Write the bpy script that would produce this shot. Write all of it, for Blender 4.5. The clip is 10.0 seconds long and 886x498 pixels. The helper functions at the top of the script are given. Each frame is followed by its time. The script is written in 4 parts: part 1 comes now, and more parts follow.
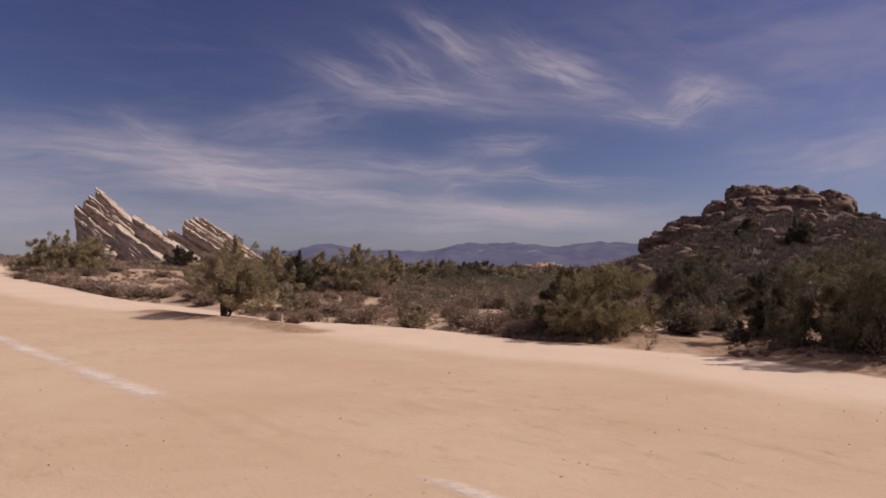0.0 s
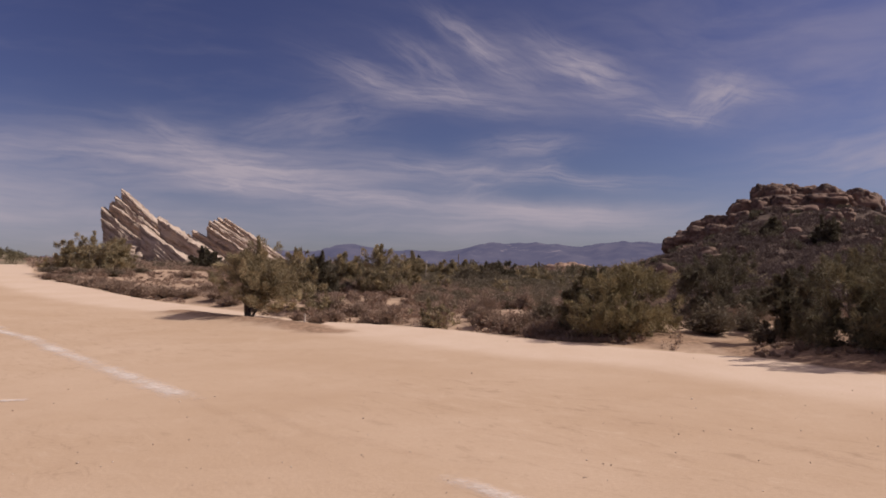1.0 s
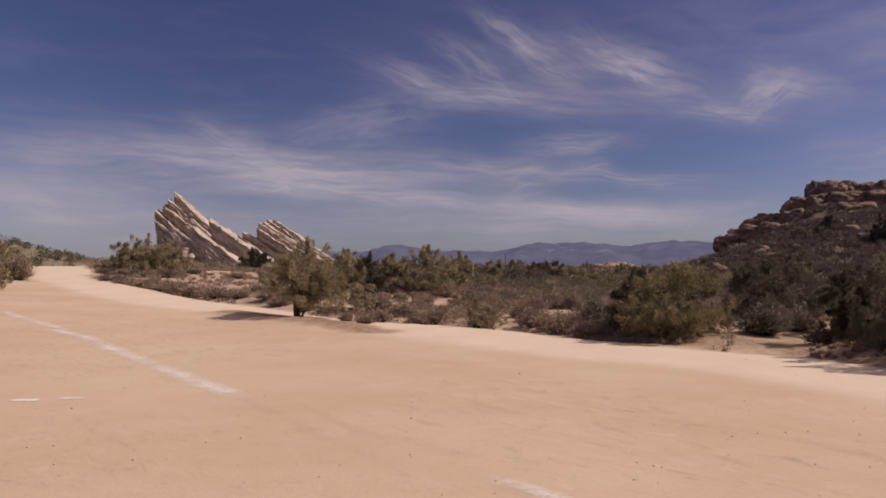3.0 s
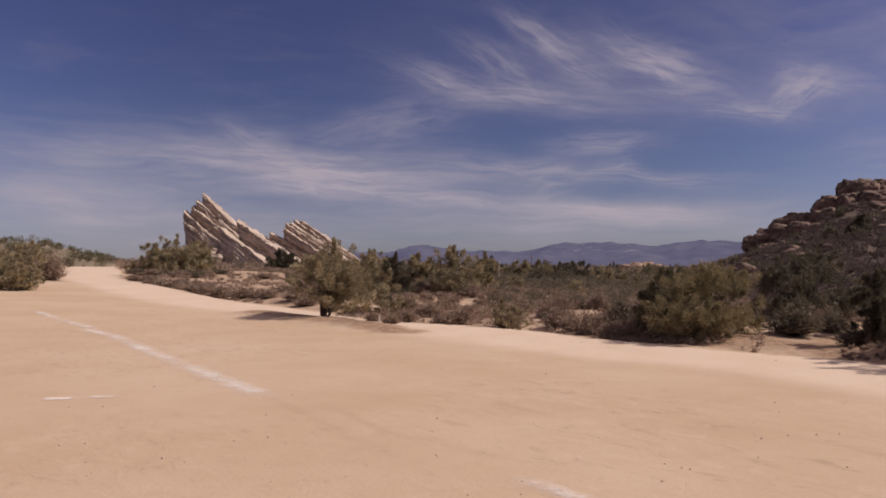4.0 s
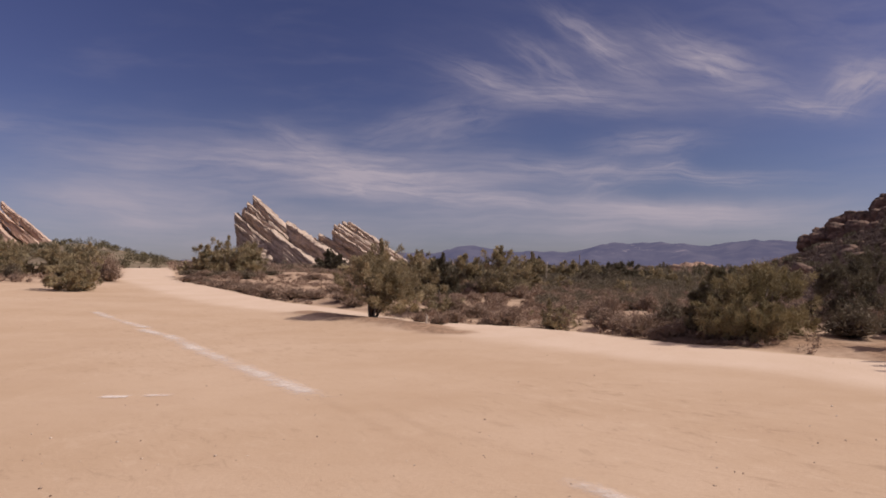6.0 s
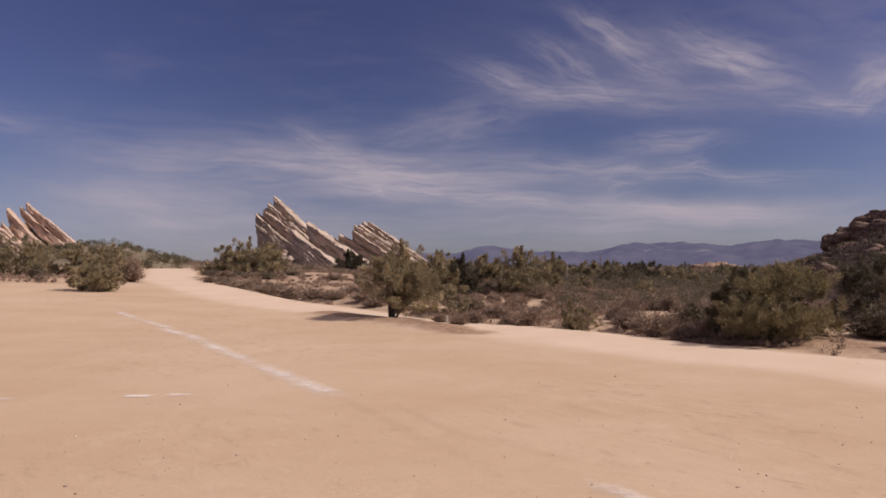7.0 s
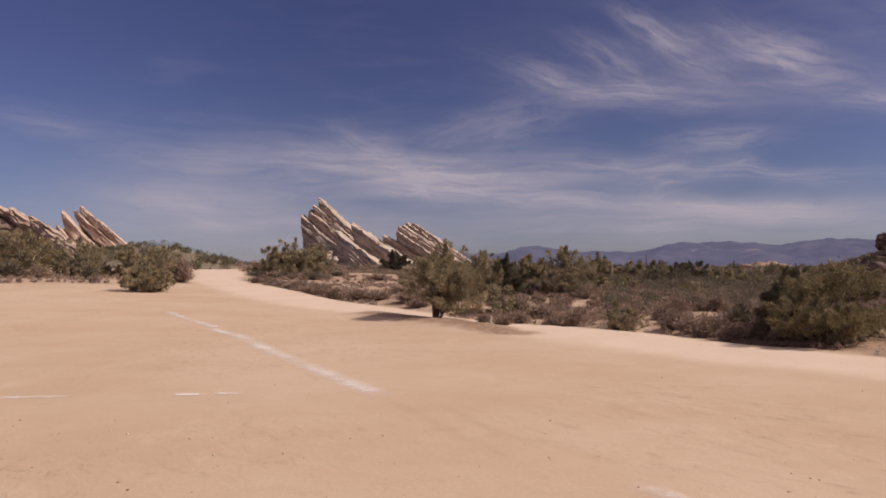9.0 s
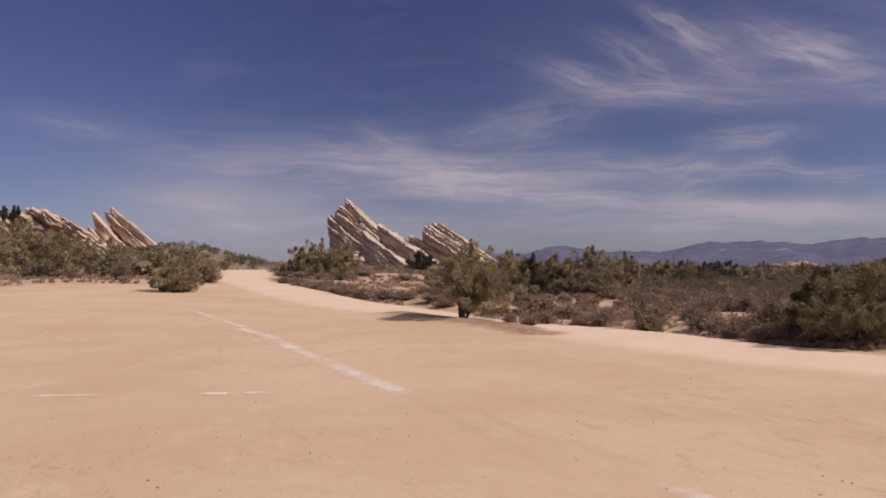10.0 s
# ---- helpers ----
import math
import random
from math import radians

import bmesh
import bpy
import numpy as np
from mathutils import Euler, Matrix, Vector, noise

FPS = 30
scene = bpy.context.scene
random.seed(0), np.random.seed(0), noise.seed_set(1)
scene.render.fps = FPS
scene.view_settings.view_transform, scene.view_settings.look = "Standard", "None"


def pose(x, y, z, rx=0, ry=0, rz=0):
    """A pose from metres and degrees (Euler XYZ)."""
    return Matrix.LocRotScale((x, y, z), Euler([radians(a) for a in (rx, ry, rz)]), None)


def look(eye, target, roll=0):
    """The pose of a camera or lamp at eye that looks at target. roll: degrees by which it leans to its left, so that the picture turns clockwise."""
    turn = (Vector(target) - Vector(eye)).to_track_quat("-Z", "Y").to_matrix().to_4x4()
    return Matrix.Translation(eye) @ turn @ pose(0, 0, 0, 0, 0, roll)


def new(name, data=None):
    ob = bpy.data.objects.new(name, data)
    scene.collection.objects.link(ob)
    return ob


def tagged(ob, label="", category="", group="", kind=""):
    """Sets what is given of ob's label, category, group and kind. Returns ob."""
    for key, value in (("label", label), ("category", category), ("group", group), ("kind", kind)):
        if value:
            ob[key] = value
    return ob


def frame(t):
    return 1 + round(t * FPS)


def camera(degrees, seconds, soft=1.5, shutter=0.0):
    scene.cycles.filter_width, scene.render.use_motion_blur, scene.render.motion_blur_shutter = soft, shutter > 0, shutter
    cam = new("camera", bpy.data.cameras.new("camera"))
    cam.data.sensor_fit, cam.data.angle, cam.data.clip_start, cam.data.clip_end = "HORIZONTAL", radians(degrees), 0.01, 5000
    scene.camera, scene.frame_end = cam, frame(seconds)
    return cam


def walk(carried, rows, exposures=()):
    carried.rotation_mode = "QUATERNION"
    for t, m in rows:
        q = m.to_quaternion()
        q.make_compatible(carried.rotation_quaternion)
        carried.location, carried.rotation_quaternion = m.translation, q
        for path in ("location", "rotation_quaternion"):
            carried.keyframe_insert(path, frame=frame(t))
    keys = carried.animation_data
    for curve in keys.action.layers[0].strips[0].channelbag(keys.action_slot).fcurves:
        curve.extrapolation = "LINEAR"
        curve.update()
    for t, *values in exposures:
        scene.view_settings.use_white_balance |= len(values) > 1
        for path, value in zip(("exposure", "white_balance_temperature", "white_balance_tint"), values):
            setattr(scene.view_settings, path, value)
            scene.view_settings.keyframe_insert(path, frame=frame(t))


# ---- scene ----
# Desert lot below tilted sandstone, seen from a turning tripod head.
EYE, TILT, LEAN = 1.6, 1.7, -0.25
cam = camera(57.5, 10.0, soft=1.75)
ROWS = [
    (0, 0, 0, 0),
    (0.5, 0.76, 0.01, 0.06),
    (1, 1.58, 0.01, 0.13),
    (1.5, 2.4, 0.02, 0.19),
    (2, 3.23, 0.02, 0.28),
    (2.5, 4.06, 0.03, 0.36),
    (4, 6.73, 0.07, 0.5),
    (4.5, 7.71, 0.09, 0.55),
    (5, 8.56, 0.12, 0.6),
    (5.5, 9.34, 0.14, 0.63),
    (7, 11.49, 0.19, 0.77),
    (7.5, 12.24, 0.2, 0.8),
    (8, 13.09, 0.21, 0.87),
    (8.5, 13.84, 0.23, 0.91),
    (9, 14.6, 0.26, 0.95),
    (9.5, 15.4, 0.28, 0.99),
    (10, 16.44, 0.3, 1.04),
]
walk(cam, [(t, pose(0, 0, EYE, TILT, LEAN, 0) @ pose(0, 0, 0, 90 + pitch, roll, yaw)) for t, yaw, pitch, roll in ROWS],
     exposures=[(0.0, 0.13), (10.0, 0.2)])

# ---- light: late-morning sun from the right, sky with thin cirrus ----
SUN_AZ, SUN_EL = 84.0, 43.0
sun = new("sun", bpy.data.lights.new("sun", "SUN"))
sun.data.energy, sun.data.angle, sun.data.color = 4.15, radians(0.6), (1.0, 0.92, 0.84)
sun.matrix_world = look((0, 0, 0), (-math.sin(radians(SUN_AZ)) * math.cos(radians(SUN_EL)),
                                    -math.cos(radians(SUN_AZ)) * math.cos(radians(SUN_EL)), -math.sin(radians(SUN_EL))))


class Nodes:
    """Short hand for building node trees."""

    def __init__(self, tree):
        self.tree = tree
        tree.nodes.clear()

    def add(self, kind, out=0, op="", read="", **inputs):
        node = self.tree.nodes.new(kind)
        if op:
            node.operation = op
        if read:
            node.attribute_name = read
        for key, value in inputs.items():
            name = key.replace("_", " ")
            socket = node.inputs[int(key[1:])] if key[0] == "i" and key[1:].isdigit() else node.inputs[name]
            if isinstance(value, bpy.types.NodeSocket):
                self.tree.links.new(value, socket)
            else:
                socket.default_value = value
        return node.outputs[out] if len(node.outputs) else node

    def math(self, op, a, b=0.0, c=0.0, clamp=False):
        value = self.add("ShaderNodeMath", op=op, i0=a, i1=b, i2=c)
        value.node.use_clamp = clamp
        return value

    def mix(self, fac, a, b, blend="MIX"):
        node = self.tree.nodes.new("ShaderNodeMix")
        node.data_type, node.blend_type = "RGBA", blend
        for socket, value in ((node.inputs[0], fac), (node.inputs[6], a), (node.inputs[7], b)):
            if isinstance(value, bpy.types.NodeSocket):
                self.tree.links.new(value, socket)
            else:
                socket.default_value = (*value, 1) if isinstance(value, tuple) and len(value) == 3 else value
        return node.outputs[2]

    def noise(self, vector, scale, detail=4.0, rough=0.55, stretch=None, distort=0.0, out=0):
        if stretch:
            vector = self.add("ShaderNodeMapping", Vector=vector, Scale=stretch)
        return self.add("ShaderNodeTexNoise", out, Vector=vector, Scale=scale, Detail=detail, Roughness=rough, Distortion=distort)

    def ramp(self, fac, low, high):
        value = self.add("ShaderNodeMapRange", i0=fac, i1=low, i2=high, i3=0.0, i4=1.0)
        value.node.interpolation_type = "SMOOTHSTEP"
        return value


def make_world():
    world = bpy.data.worlds.new("sky")
    scene.world = world
    world.use_nodes = True
    n = Nodes(world.node_tree)
    ray = n.add("ShaderNodeTexCoord")
    x, y, z = (n.add("ShaderNodeSeparateXYZ", k, Vector=ray) for k in range(3))
    sky = n.add("ShaderNodeTexSky")
    sky.node.sky_type, sky.node.sun_disc = "NISHITA", False
    sky.node.sun_elevation, sky.node.sun_rotation = radians(SUN_EL), radians(SUN_AZ)
    sky.node.altitude, sky.node.air_density, sky.node.dust_density, sky.node.ozone_density = 800.0, 1.0, 0.6, 2.0
    # degrees to the right and up
    az = n.math("MULTIPLY", n.math("ARCTAN2", x, y), 57.2958)
    el = n.math("MULTIPLY", n.math("ARCSINE", z), 57.2958)
    # a deep polarised blue above, a pale violet haze at the horizon
    up = n.ramp(el, -1.0, 17.0)
    tint = n.mix(up, SKY_LOW, SKY_HIGH)
    blue = n.mix(1.0, sky, tint, "MULTIPLY")
    # the polarised sky is darkest a quarter turn from the sun
    lift = n.math("MULTIPLY_ADD", n.ramp(n.math("ABSOLUTE", n.math("ADD", az, 8.0)), 10.0, 36.0), 0.2, 1.0)
    blue = n.mix(1.0, blue, n.add("ShaderNodeCombineXYZ", i0=lift, i1=lift, i2=lift), "MULTIPLY")
    flat = n.add("ShaderNodeCombineXYZ", i0=az, i1=el)
    warp = n.noise(flat, 0.10, 3.0, 0.5, out=1)
    warp = n.add("ShaderNodeVectorMath", op="SUBTRACT", i0=warp, i1=(0.5, 0.5, 0.5))
    warp = n.add("ShaderNodeVectorMath", op="MULTIPLY", i0=warp, i1=(4.0, 1.7, 0.0))
    bent = n.add("ShaderNodeVectorMath", op="ADD", i0=flat, i1=warp)
    curl = n.add("ShaderNodeVectorMath", op="SUBTRACT", i0=n.noise(bent, 0.42, 3.0, 0.55, out=1), i1=(0.5, 0.5, 0.5))
    bent = n.add("ShaderNodeVectorMath", op="ADD", i0=bent, i1=n.add("ShaderNodeVectorMath", op="MULTIPLY", i0=curl, i1=(1.0, 0.4, 0.0)))
    bx, by = (n.add("ShaderNodeSeparateXYZ", k, Vector=bent) for k in range(2))
    total = None
    for caz, cel, slant, length, width, strength in CIRRUS:
        c, s = math.cos(radians(slant)), math.sin(radians(slant))
        dx, dy = n.math("SUBTRACT", bx, caz), n.math("SUBTRACT", by, cel)
        u = n.math("ADD", n.math("MULTIPLY", dx, c / length), n.math("MULTIPLY", dy, -s / length))
        v = n.math("ADD", n.math("MULTIPLY", dx, s / width), n.math("MULTIPLY", dy, c / width))
        r2 = n.math("ADD", n.math("MULTIPLY", u, u), n.math("MULTIPLY", v, v))
        streak = n.noise(n.add("ShaderNodeCombineXYZ", i0=n.math("ADD", u, caz * 3.1), i1=n.math("ADD", v, cel * 5.3)), 1.6, 5.0, 0.58, (0.75, 1.3, 1.0), 0.6)
        g = n.math("MULTIPLY", n.math("EXPONENT", n.math("MULTIPLY", r2, -1.0)), n.math("MULTIPLY", n.ramp(streak, 0.12 if cel > 5.0 else -0.15, 0.78), strength))
        total = g if total is None else n.math("ADD", total, g)
    fine = n.noise(bent, 0.35, 5.0, 0.55, (0.38, 1.7, 1.0), 0.25)
    veil = n.math("MULTIPLY", n.ramp(fine, 0.42, 0.8), n.ramp(n.noise(flat, 0.05, 2.0), 0.45, 0.7))
    cover = n.math("ADD", n.math("MULTIPLY", total, n.math("MULTIPLY_ADD", n.ramp(fine, 0.2, 0.8), 0.45, 0.58)),
                   n.math("MULTIPLY", veil, 0.1), clamp=True)
    # a thin even veil higher up, unseen, added so skylight fills the shadows
    cover = n.math("MAXIMUM", n.math("MULTIPLY", cover, 0.82), n.math("MULTIPLY", n.ramp(el, 18.0, 40.0), 0.8))
    colour = n.mix(cover, blue, CLOUD)
    back = n.add("ShaderNodeBackground", Color=colour, Strength=0.1)
    n.add("ShaderNodeOutputWorld", Surface=back)


SKY_LOW, SKY_HIGH = (0.338, 0.318, 0.425), (0.314, 0.253, 0.388)
CLOUD = (4.1, 3.5, 3.95)
# azimuth, elevation, slant, half length, half width (degrees), strength
CIRRUS = [
    (-29.22, 7.73, 1, 6.9, 1.33, 0.4),
    (-18.19, 7.49, 3, 14, 1.89, 0.96),
    (-20.02, 9.12, 15, 2.9, 0.95, 0.44),
    (-14.27, 6.89, 3, 7, 1.33, 0.8),
    (-1.95, 7.38, 2, 4.8, 0.75, 0.64),
    (7.39, 6.61, 5, 5.9, 0.47, 0.76),
    (1.12, 6.43, -12, 2.5, 1.05, 0.48),
    (-6.54, 5.34, 5, 5.9, 0.67, 0.68),
    (4, 4.58, 3, 6.1, 0.67, 0.51),
    (4.41, 8.87, -2, 3.3, 0.75, 0.72),
    (5.51, 7.48, -1, 1.3, 0.47, 0.48),
    (-13.03, 10.23, -19, 3.2, 1.05, 0.28),
    (-9.12, 10.77, -8, 3.6, 1.61, 0.48),
    (-6.8, 13.48, 17, 4.3, 0.95, 0.6),
    (-2.29, 14.22, 32, 3.1, 1.05, 0.6),
    (-0.6, 12.19, 6, 7.2, 1.05, 0.68),
    (0.5, 16.37, 32, 3.5, 0.75, 0.64),
    (2.83, 14.31, 32, 3, 0.86, 0.36),
    (7.93, 14.11, 23, 3.7, 1.05, 0.88),
    (7.22, 15.25, 33, 3.2, 0.86, 0.36),
    (10.78, 12.09, 10, 4.6, 1.14, 0.4),
    (13.8, 10.49, 7, 3.1, 0.56, 0.76),
    (16.89, 11.61, -33, 2, 1.14, 0.76),
    (18.8, 12.35, 13, 2.9, 1.05, 0.48),
    (-31.79, 4.72, 3, 8.1, 1.89, 0.77),
    (-26.14, 3.13, -1, 15.6, 2.47, 0.51),
    (3.07, 3.45, -0, 16.5, 1.61, 0.77),
    (7.42, 4.16, 2, 8.1, 0.75, 0.61),
    (15.36, 15.97, 13, 8.5, 4.74, 0.22),
    (-17.87, 6.17, 8, 3.1, 0.67, 0.4),
    (-15.82, 6.07, -10, 0.7, 0.47, 0.64),
    (4.0, 14.0, 12, 11, 3.4, 0.28),
    (29.0, 14.0, 0, 9.0, 7.0, 0.42),
    (26.34, 7.58, -8, 7.7, 1.75, 0.6),
    (-40, 9.6, 3, 4.4, 0.88, 0.28),
]
make_world()


# ---- materials ----
def material(name, build, rough=0.85, spec=0.25):
    mat = bpy.data.materials.new(name)
    mat.use_nodes = True
    n = Nodes(mat.node_tree)
    place = n.add("ShaderNodeTexCoord", 3)
    colour, height, depth = build(n, place)
    extra = {}
    if height is not None:
        extra["Normal"] = n.add("ShaderNodeBump", Strength=1.0, Distance=depth, Height=height)
    shader = n.add("ShaderNodeBsdfPrincipled", Base_Color=colour, Roughness=rough, i13=spec, **extra)
    n.add("ShaderNodeOutputMaterial", Surface=shader)
    return mat


def sand_build(n, place):
    road = n.add("ShaderNodeAttribute", 2, read="road")
    litter = n.add("ShaderNodeAttribute", 2, read="litter")
    scrub = n.add("ShaderNodeAttribute", 2, read="scrub")
    wide = n.noise(place, 0.22, 5.0, 0.6)
    drag = n.noise(place, 0.6, 6.0, 0.65, (1.3, 0.6, 1.0))
    grain = n.noise(place, 22.0, 5.0, 0.7)
    lot = n.mix(n.ramp(wide, 0.3, 0.7), (0.443, 0.306, 0.207), (0.505, 0.363, 0.261))
    lot = n.mix(n.math("MULTIPLY", n.ramp(drag, 0.5, 0.8), 0.35), lot, (0.40, 0.265, 0.18))
    lot = n.mix(n.math("MULTIPLY", n.ramp(n.noise(place, 2.6, 9.0, 0.75), 0.5, 0.75), 0.35), lot, (0.38, 0.25, 0.17))
    lot = n.mix(n.math("MULTIPLY", n.ramp(n.noise(place, 0.9, 6.0, 0.7, (1.0, 0.5, 1.0)), 0.55, 0.75), 0.3), lot, (0.60, 0.45, 0.34))
    turned = n.add("ShaderNodeMapping", Vector=place, Rotation=(0.0, 0.0, radians(-130.0)))
    scuff = n.noise(turned, 4.6, 8.0, 0.74, (0.36, 1.0, 1.0), 1.2)
    where = n.ramp(n.noise(place, 0.16, 3.0, 0.5), 0.36, 0.62)
    scuffs = n.math("MULTIPLY", n.ramp(scuff, 0.53, 0.68), where)
    lot = n.mix(n.math("MULTIPLY", scuffs, 0.65), lot, (0.305, 0.205, 0.137))
    lot = n.mix(n.math("MULTIPLY", n.math("MULTIPLY", n.ramp(scuff, 0.47, 0.34), where), 0.25), lot, (0.60, 0.46, 0.35))
    pale = n.mix(n.ramp(drag, 0.3, 0.7), (0.555, 0.411, 0.312), (0.592, 0.449, 0.35))
    colour = n.mix(n.ramp(n.math("ADD", road, n.math("MULTIPLY_ADD", drag, 0.6, -0.3)), 0.0, 1.0), lot, pale)
    mottle = n.noise(place, 1.3, 6.0, 0.7)
    wild = n.mix(n.ramp(mottle, 0.35, 0.65), (0.30, 0.20, 0.138), (0.46, 0.325, 0.235))
    colour = n.mix(scrub, colour, wild)
    stony = n.add("ShaderNodeAttribute", 2, read="stony")
    rubble = n.noise(place, 0.55, 7.0, 0.75)
    scree = n.mix(n.ramp(rubble, 0.42, 0.68), (0.055, 0.04, 0.036), (0.13, 0.092, 0.078))
    colour = n.mix(stony, colour, scree)
    brush = n.add("ShaderNodeAttribute", 2, read="brush")
    thick = n.mix(n.ramp(rubble, 0.4, 0.6), (0.10, 0.088, 0.058), (0.22, 0.165, 0.12))
    colour = n.mix(n.math("MULTIPLY", n.math("MULTIPLY", brush, n.math("SUBTRACT", 1.0, stony)), n.ramp(n.noise(place, 0.12, 6.0, 0.7), 0.25, 0.5)), colour, thick)
    scraps = n.noise(place, 7.0, 6.0, 0.75)
    # litter colour; under junipers its darkness also stands in for tree shade
    duff_shade = n.mix(n.ramp(n.math("MULTIPLY_ADD", scraps, 0.6, n.math("MULTIPLY", mottle, 0.4)), 0.4, 0.6), (0.16, 0.098, 0.066), (0.37, 0.24, 0.16))
    colour = n.mix(n.ramp(n.math("ADD", litter, n.math("MULTIPLY_ADD", mottle, 1.0, -0.5)), 0.2, 0.6), colour, duff_shade)
    colour = n.mix(n.math("MULTIPLY_ADD", n.ramp(grain, 0.3, 0.7), 0.16, 0.0), colour, (0.30, 0.19, 0.12))
    height = n.math("ADD", n.math("MULTIPLY_ADD", scuff, 0.3, n.math("MULTIPLY", drag, 0.15)), n.math("MULTIPLY", grain, 0.4))
    return colour, height, 0.011


def rock_build(light, dark, rust, bands=(0.10, 0.10, 0.8), relief=0.55):
    def build(n, place):
        beds = n.noise(place, 1.0, 6.0, 0.65, bands, 0.5)
        blotch = n.noise(place, 0.22, 5.0, 0.6)
        pits = n.noise(place, 1.3, 6.0, 0.7)
        colour = n.mix(n.ramp(beds, 0.33, 0.55), dark, light)
        colour = n.mix(n.math("MULTIPLY", n.ramp(blotch, 0.48, 0.7), 0.6), colour, rust)
        colour = n.mix(n.math("MULTIPLY", n.ramp(pits, 0.58, 0.75), 0.45), colour, dark)
        return colour, n.math("ADD", beds, n.math("MULTIPLY", pits, 0.6)), relief
    return build


def leaf_build(a, b, c):
    def build(n, place):
        leaf = n.add("ShaderNodeNewGeometry", 8)
        bush = n.add("ShaderNodeObjectInfo", 5)
        patch = n.noise(place, 1.1, 3.0)
        tuft = n.add("ShaderNodeAttribute", 2, read="tone")
        colour = n.mix(n.math("MULTIPLY_ADD", leaf, 0.35, n.math("MULTIPLY", tuft, 0.65)), a, b)
        colour = n.mix(n.math("MULTIPLY", n.ramp(patch, 0.4, 0.7), n.math("MULTIPLY_ADD", tuft, 0.6, 0.25)), colour, c)
        colour = n.mix(n.math("MULTIPLY", bush, 0.3), colour, a)
        return colour, None, 0
    return build


def leaf(name, a, b, c, rough=0.75):
    mat = bpy.data.materials.new(name)
    mat.use_nodes = True
    n = Nodes(mat.node_tree)
    colour, _, _ = leaf_build(a, b, c)(n, n.add("ShaderNodeTexCoord", 3))
    face = n.add("ShaderNodeBsdfPrincipled", Base_Color=colour, Roughness=rough, i13=0.2)
    glow = n.add("ShaderNodeBsdfTranslucent", Color=colour)
    n.add("ShaderNodeOutputMaterial", Surface=n.add("ShaderNodeMixShader", Fac=0.26, i1=face, i2=glow))
    return mat


def bark_build(n, place):
    grain = n.noise(place, 9.0, 5.0, 0.65, (1.0, 1.0, 0.15))
    return n.mix(n.ramp(grain, 0.3, 0.7), (0.09, 0.065, 0.05), (0.27, 0.21, 0.165)), grain, 0.03


def chalk_build(n, place):
    grain = n.noise(place, 3.0, 6.0, 0.7)
    return n.mix(n.ramp(grain, 0.3, 0.7), (0.60, 0.50, 0.42), (0.80, 0.73, 0.68)), None, 0


def stone_build(n, place):
    one = n.add("ShaderNodeNewGeometry", 8)
    return n.mix(one, (0.17, 0.115, 0.08), (0.62, 0.5, 0.41)), None, 0


def wood_build(n, place):
    grain = n.noise(place, 14.0, 4.0, 0.6, (1.0, 1.0, 0.1))
    return n.mix(grain, (0.32, 0.25, 0.19), (0.62, 0.54, 0.46)), grain, 0.01


SAND = material("sand", sand_build, 0.95, 0.1)
ROCK = material("pale_sandstone", rock_build((0.475, 0.365, 0.295), (0.22, 0.16, 0.13), (0.36, 0.258, 0.195)), 0.9)
ROCK_PINK = material("pink_sandstone", rock_build((0.52, 0.375, 0.295), (0.28, 0.185, 0.142), (0.45, 0.285, 0.205)), 0.9)
ROCK_RUST = material("rusty_sandstone", rock_build((0.36, 0.23, 0.165), (0.18, 0.115, 0.085), (0.34, 0.20, 0.135)), 0.9)
ROCK_BROWN = material("brown_sandstone", rock_build((0.19, 0.118, 0.09), (0.05, 0.035, 0.031), (0.165, 0.092, 0.067), (0.35, 0.35, 0.45), 0.22), 0.9)
LEAF_OLIVE = leaf("juniper_leaf", (0.18, 0.146, 0.09), (0.43, 0.34, 0.207), (0.49, 0.375, 0.218))
LEAF_DARK = leaf("dark_juniper_leaf", (0.085, 0.07, 0.047), (0.16, 0.132, 0.088), (0.18, 0.145, 0.1))
# sunlit and shaded copies of the juniper leaf: sun and shade in the colour
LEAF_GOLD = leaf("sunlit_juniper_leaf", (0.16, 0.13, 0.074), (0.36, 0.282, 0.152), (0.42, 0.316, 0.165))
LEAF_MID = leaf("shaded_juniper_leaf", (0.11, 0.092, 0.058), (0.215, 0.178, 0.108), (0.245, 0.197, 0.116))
BRUSH = leaf("dusty_brush", (0.105, 0.085, 0.06), (0.215, 0.172, 0.12), (0.235, 0.182, 0.127))
TWIG = leaf("dry_twig", (0.275, 0.192, 0.143), (0.40, 0.284, 0.214), (0.315, 0.207, 0.153), 0.9)
SAGE = leaf("grey_sage", (0.145, 0.113, 0.08), (0.245, 0.19, 0.137), (0.20, 0.15, 0.108), 0.9)
# hillside brush with the hill's shade put into its dark brown
SHADED_BRUSH = leaf("shaded_hill_brush", (0.085, 0.06, 0.055), (0.17, 0.122, 0.108), (0.13, 0.092, 0.08), 0.9)
BARK = material("bark", bark_build, 0.95)
CHALK = material("chalk", chalk_build, 0.95)
STONES = material("loose_stone", stone_build, 0.9)
WOOD = material("weathered_wood", wood_build, 0.9)


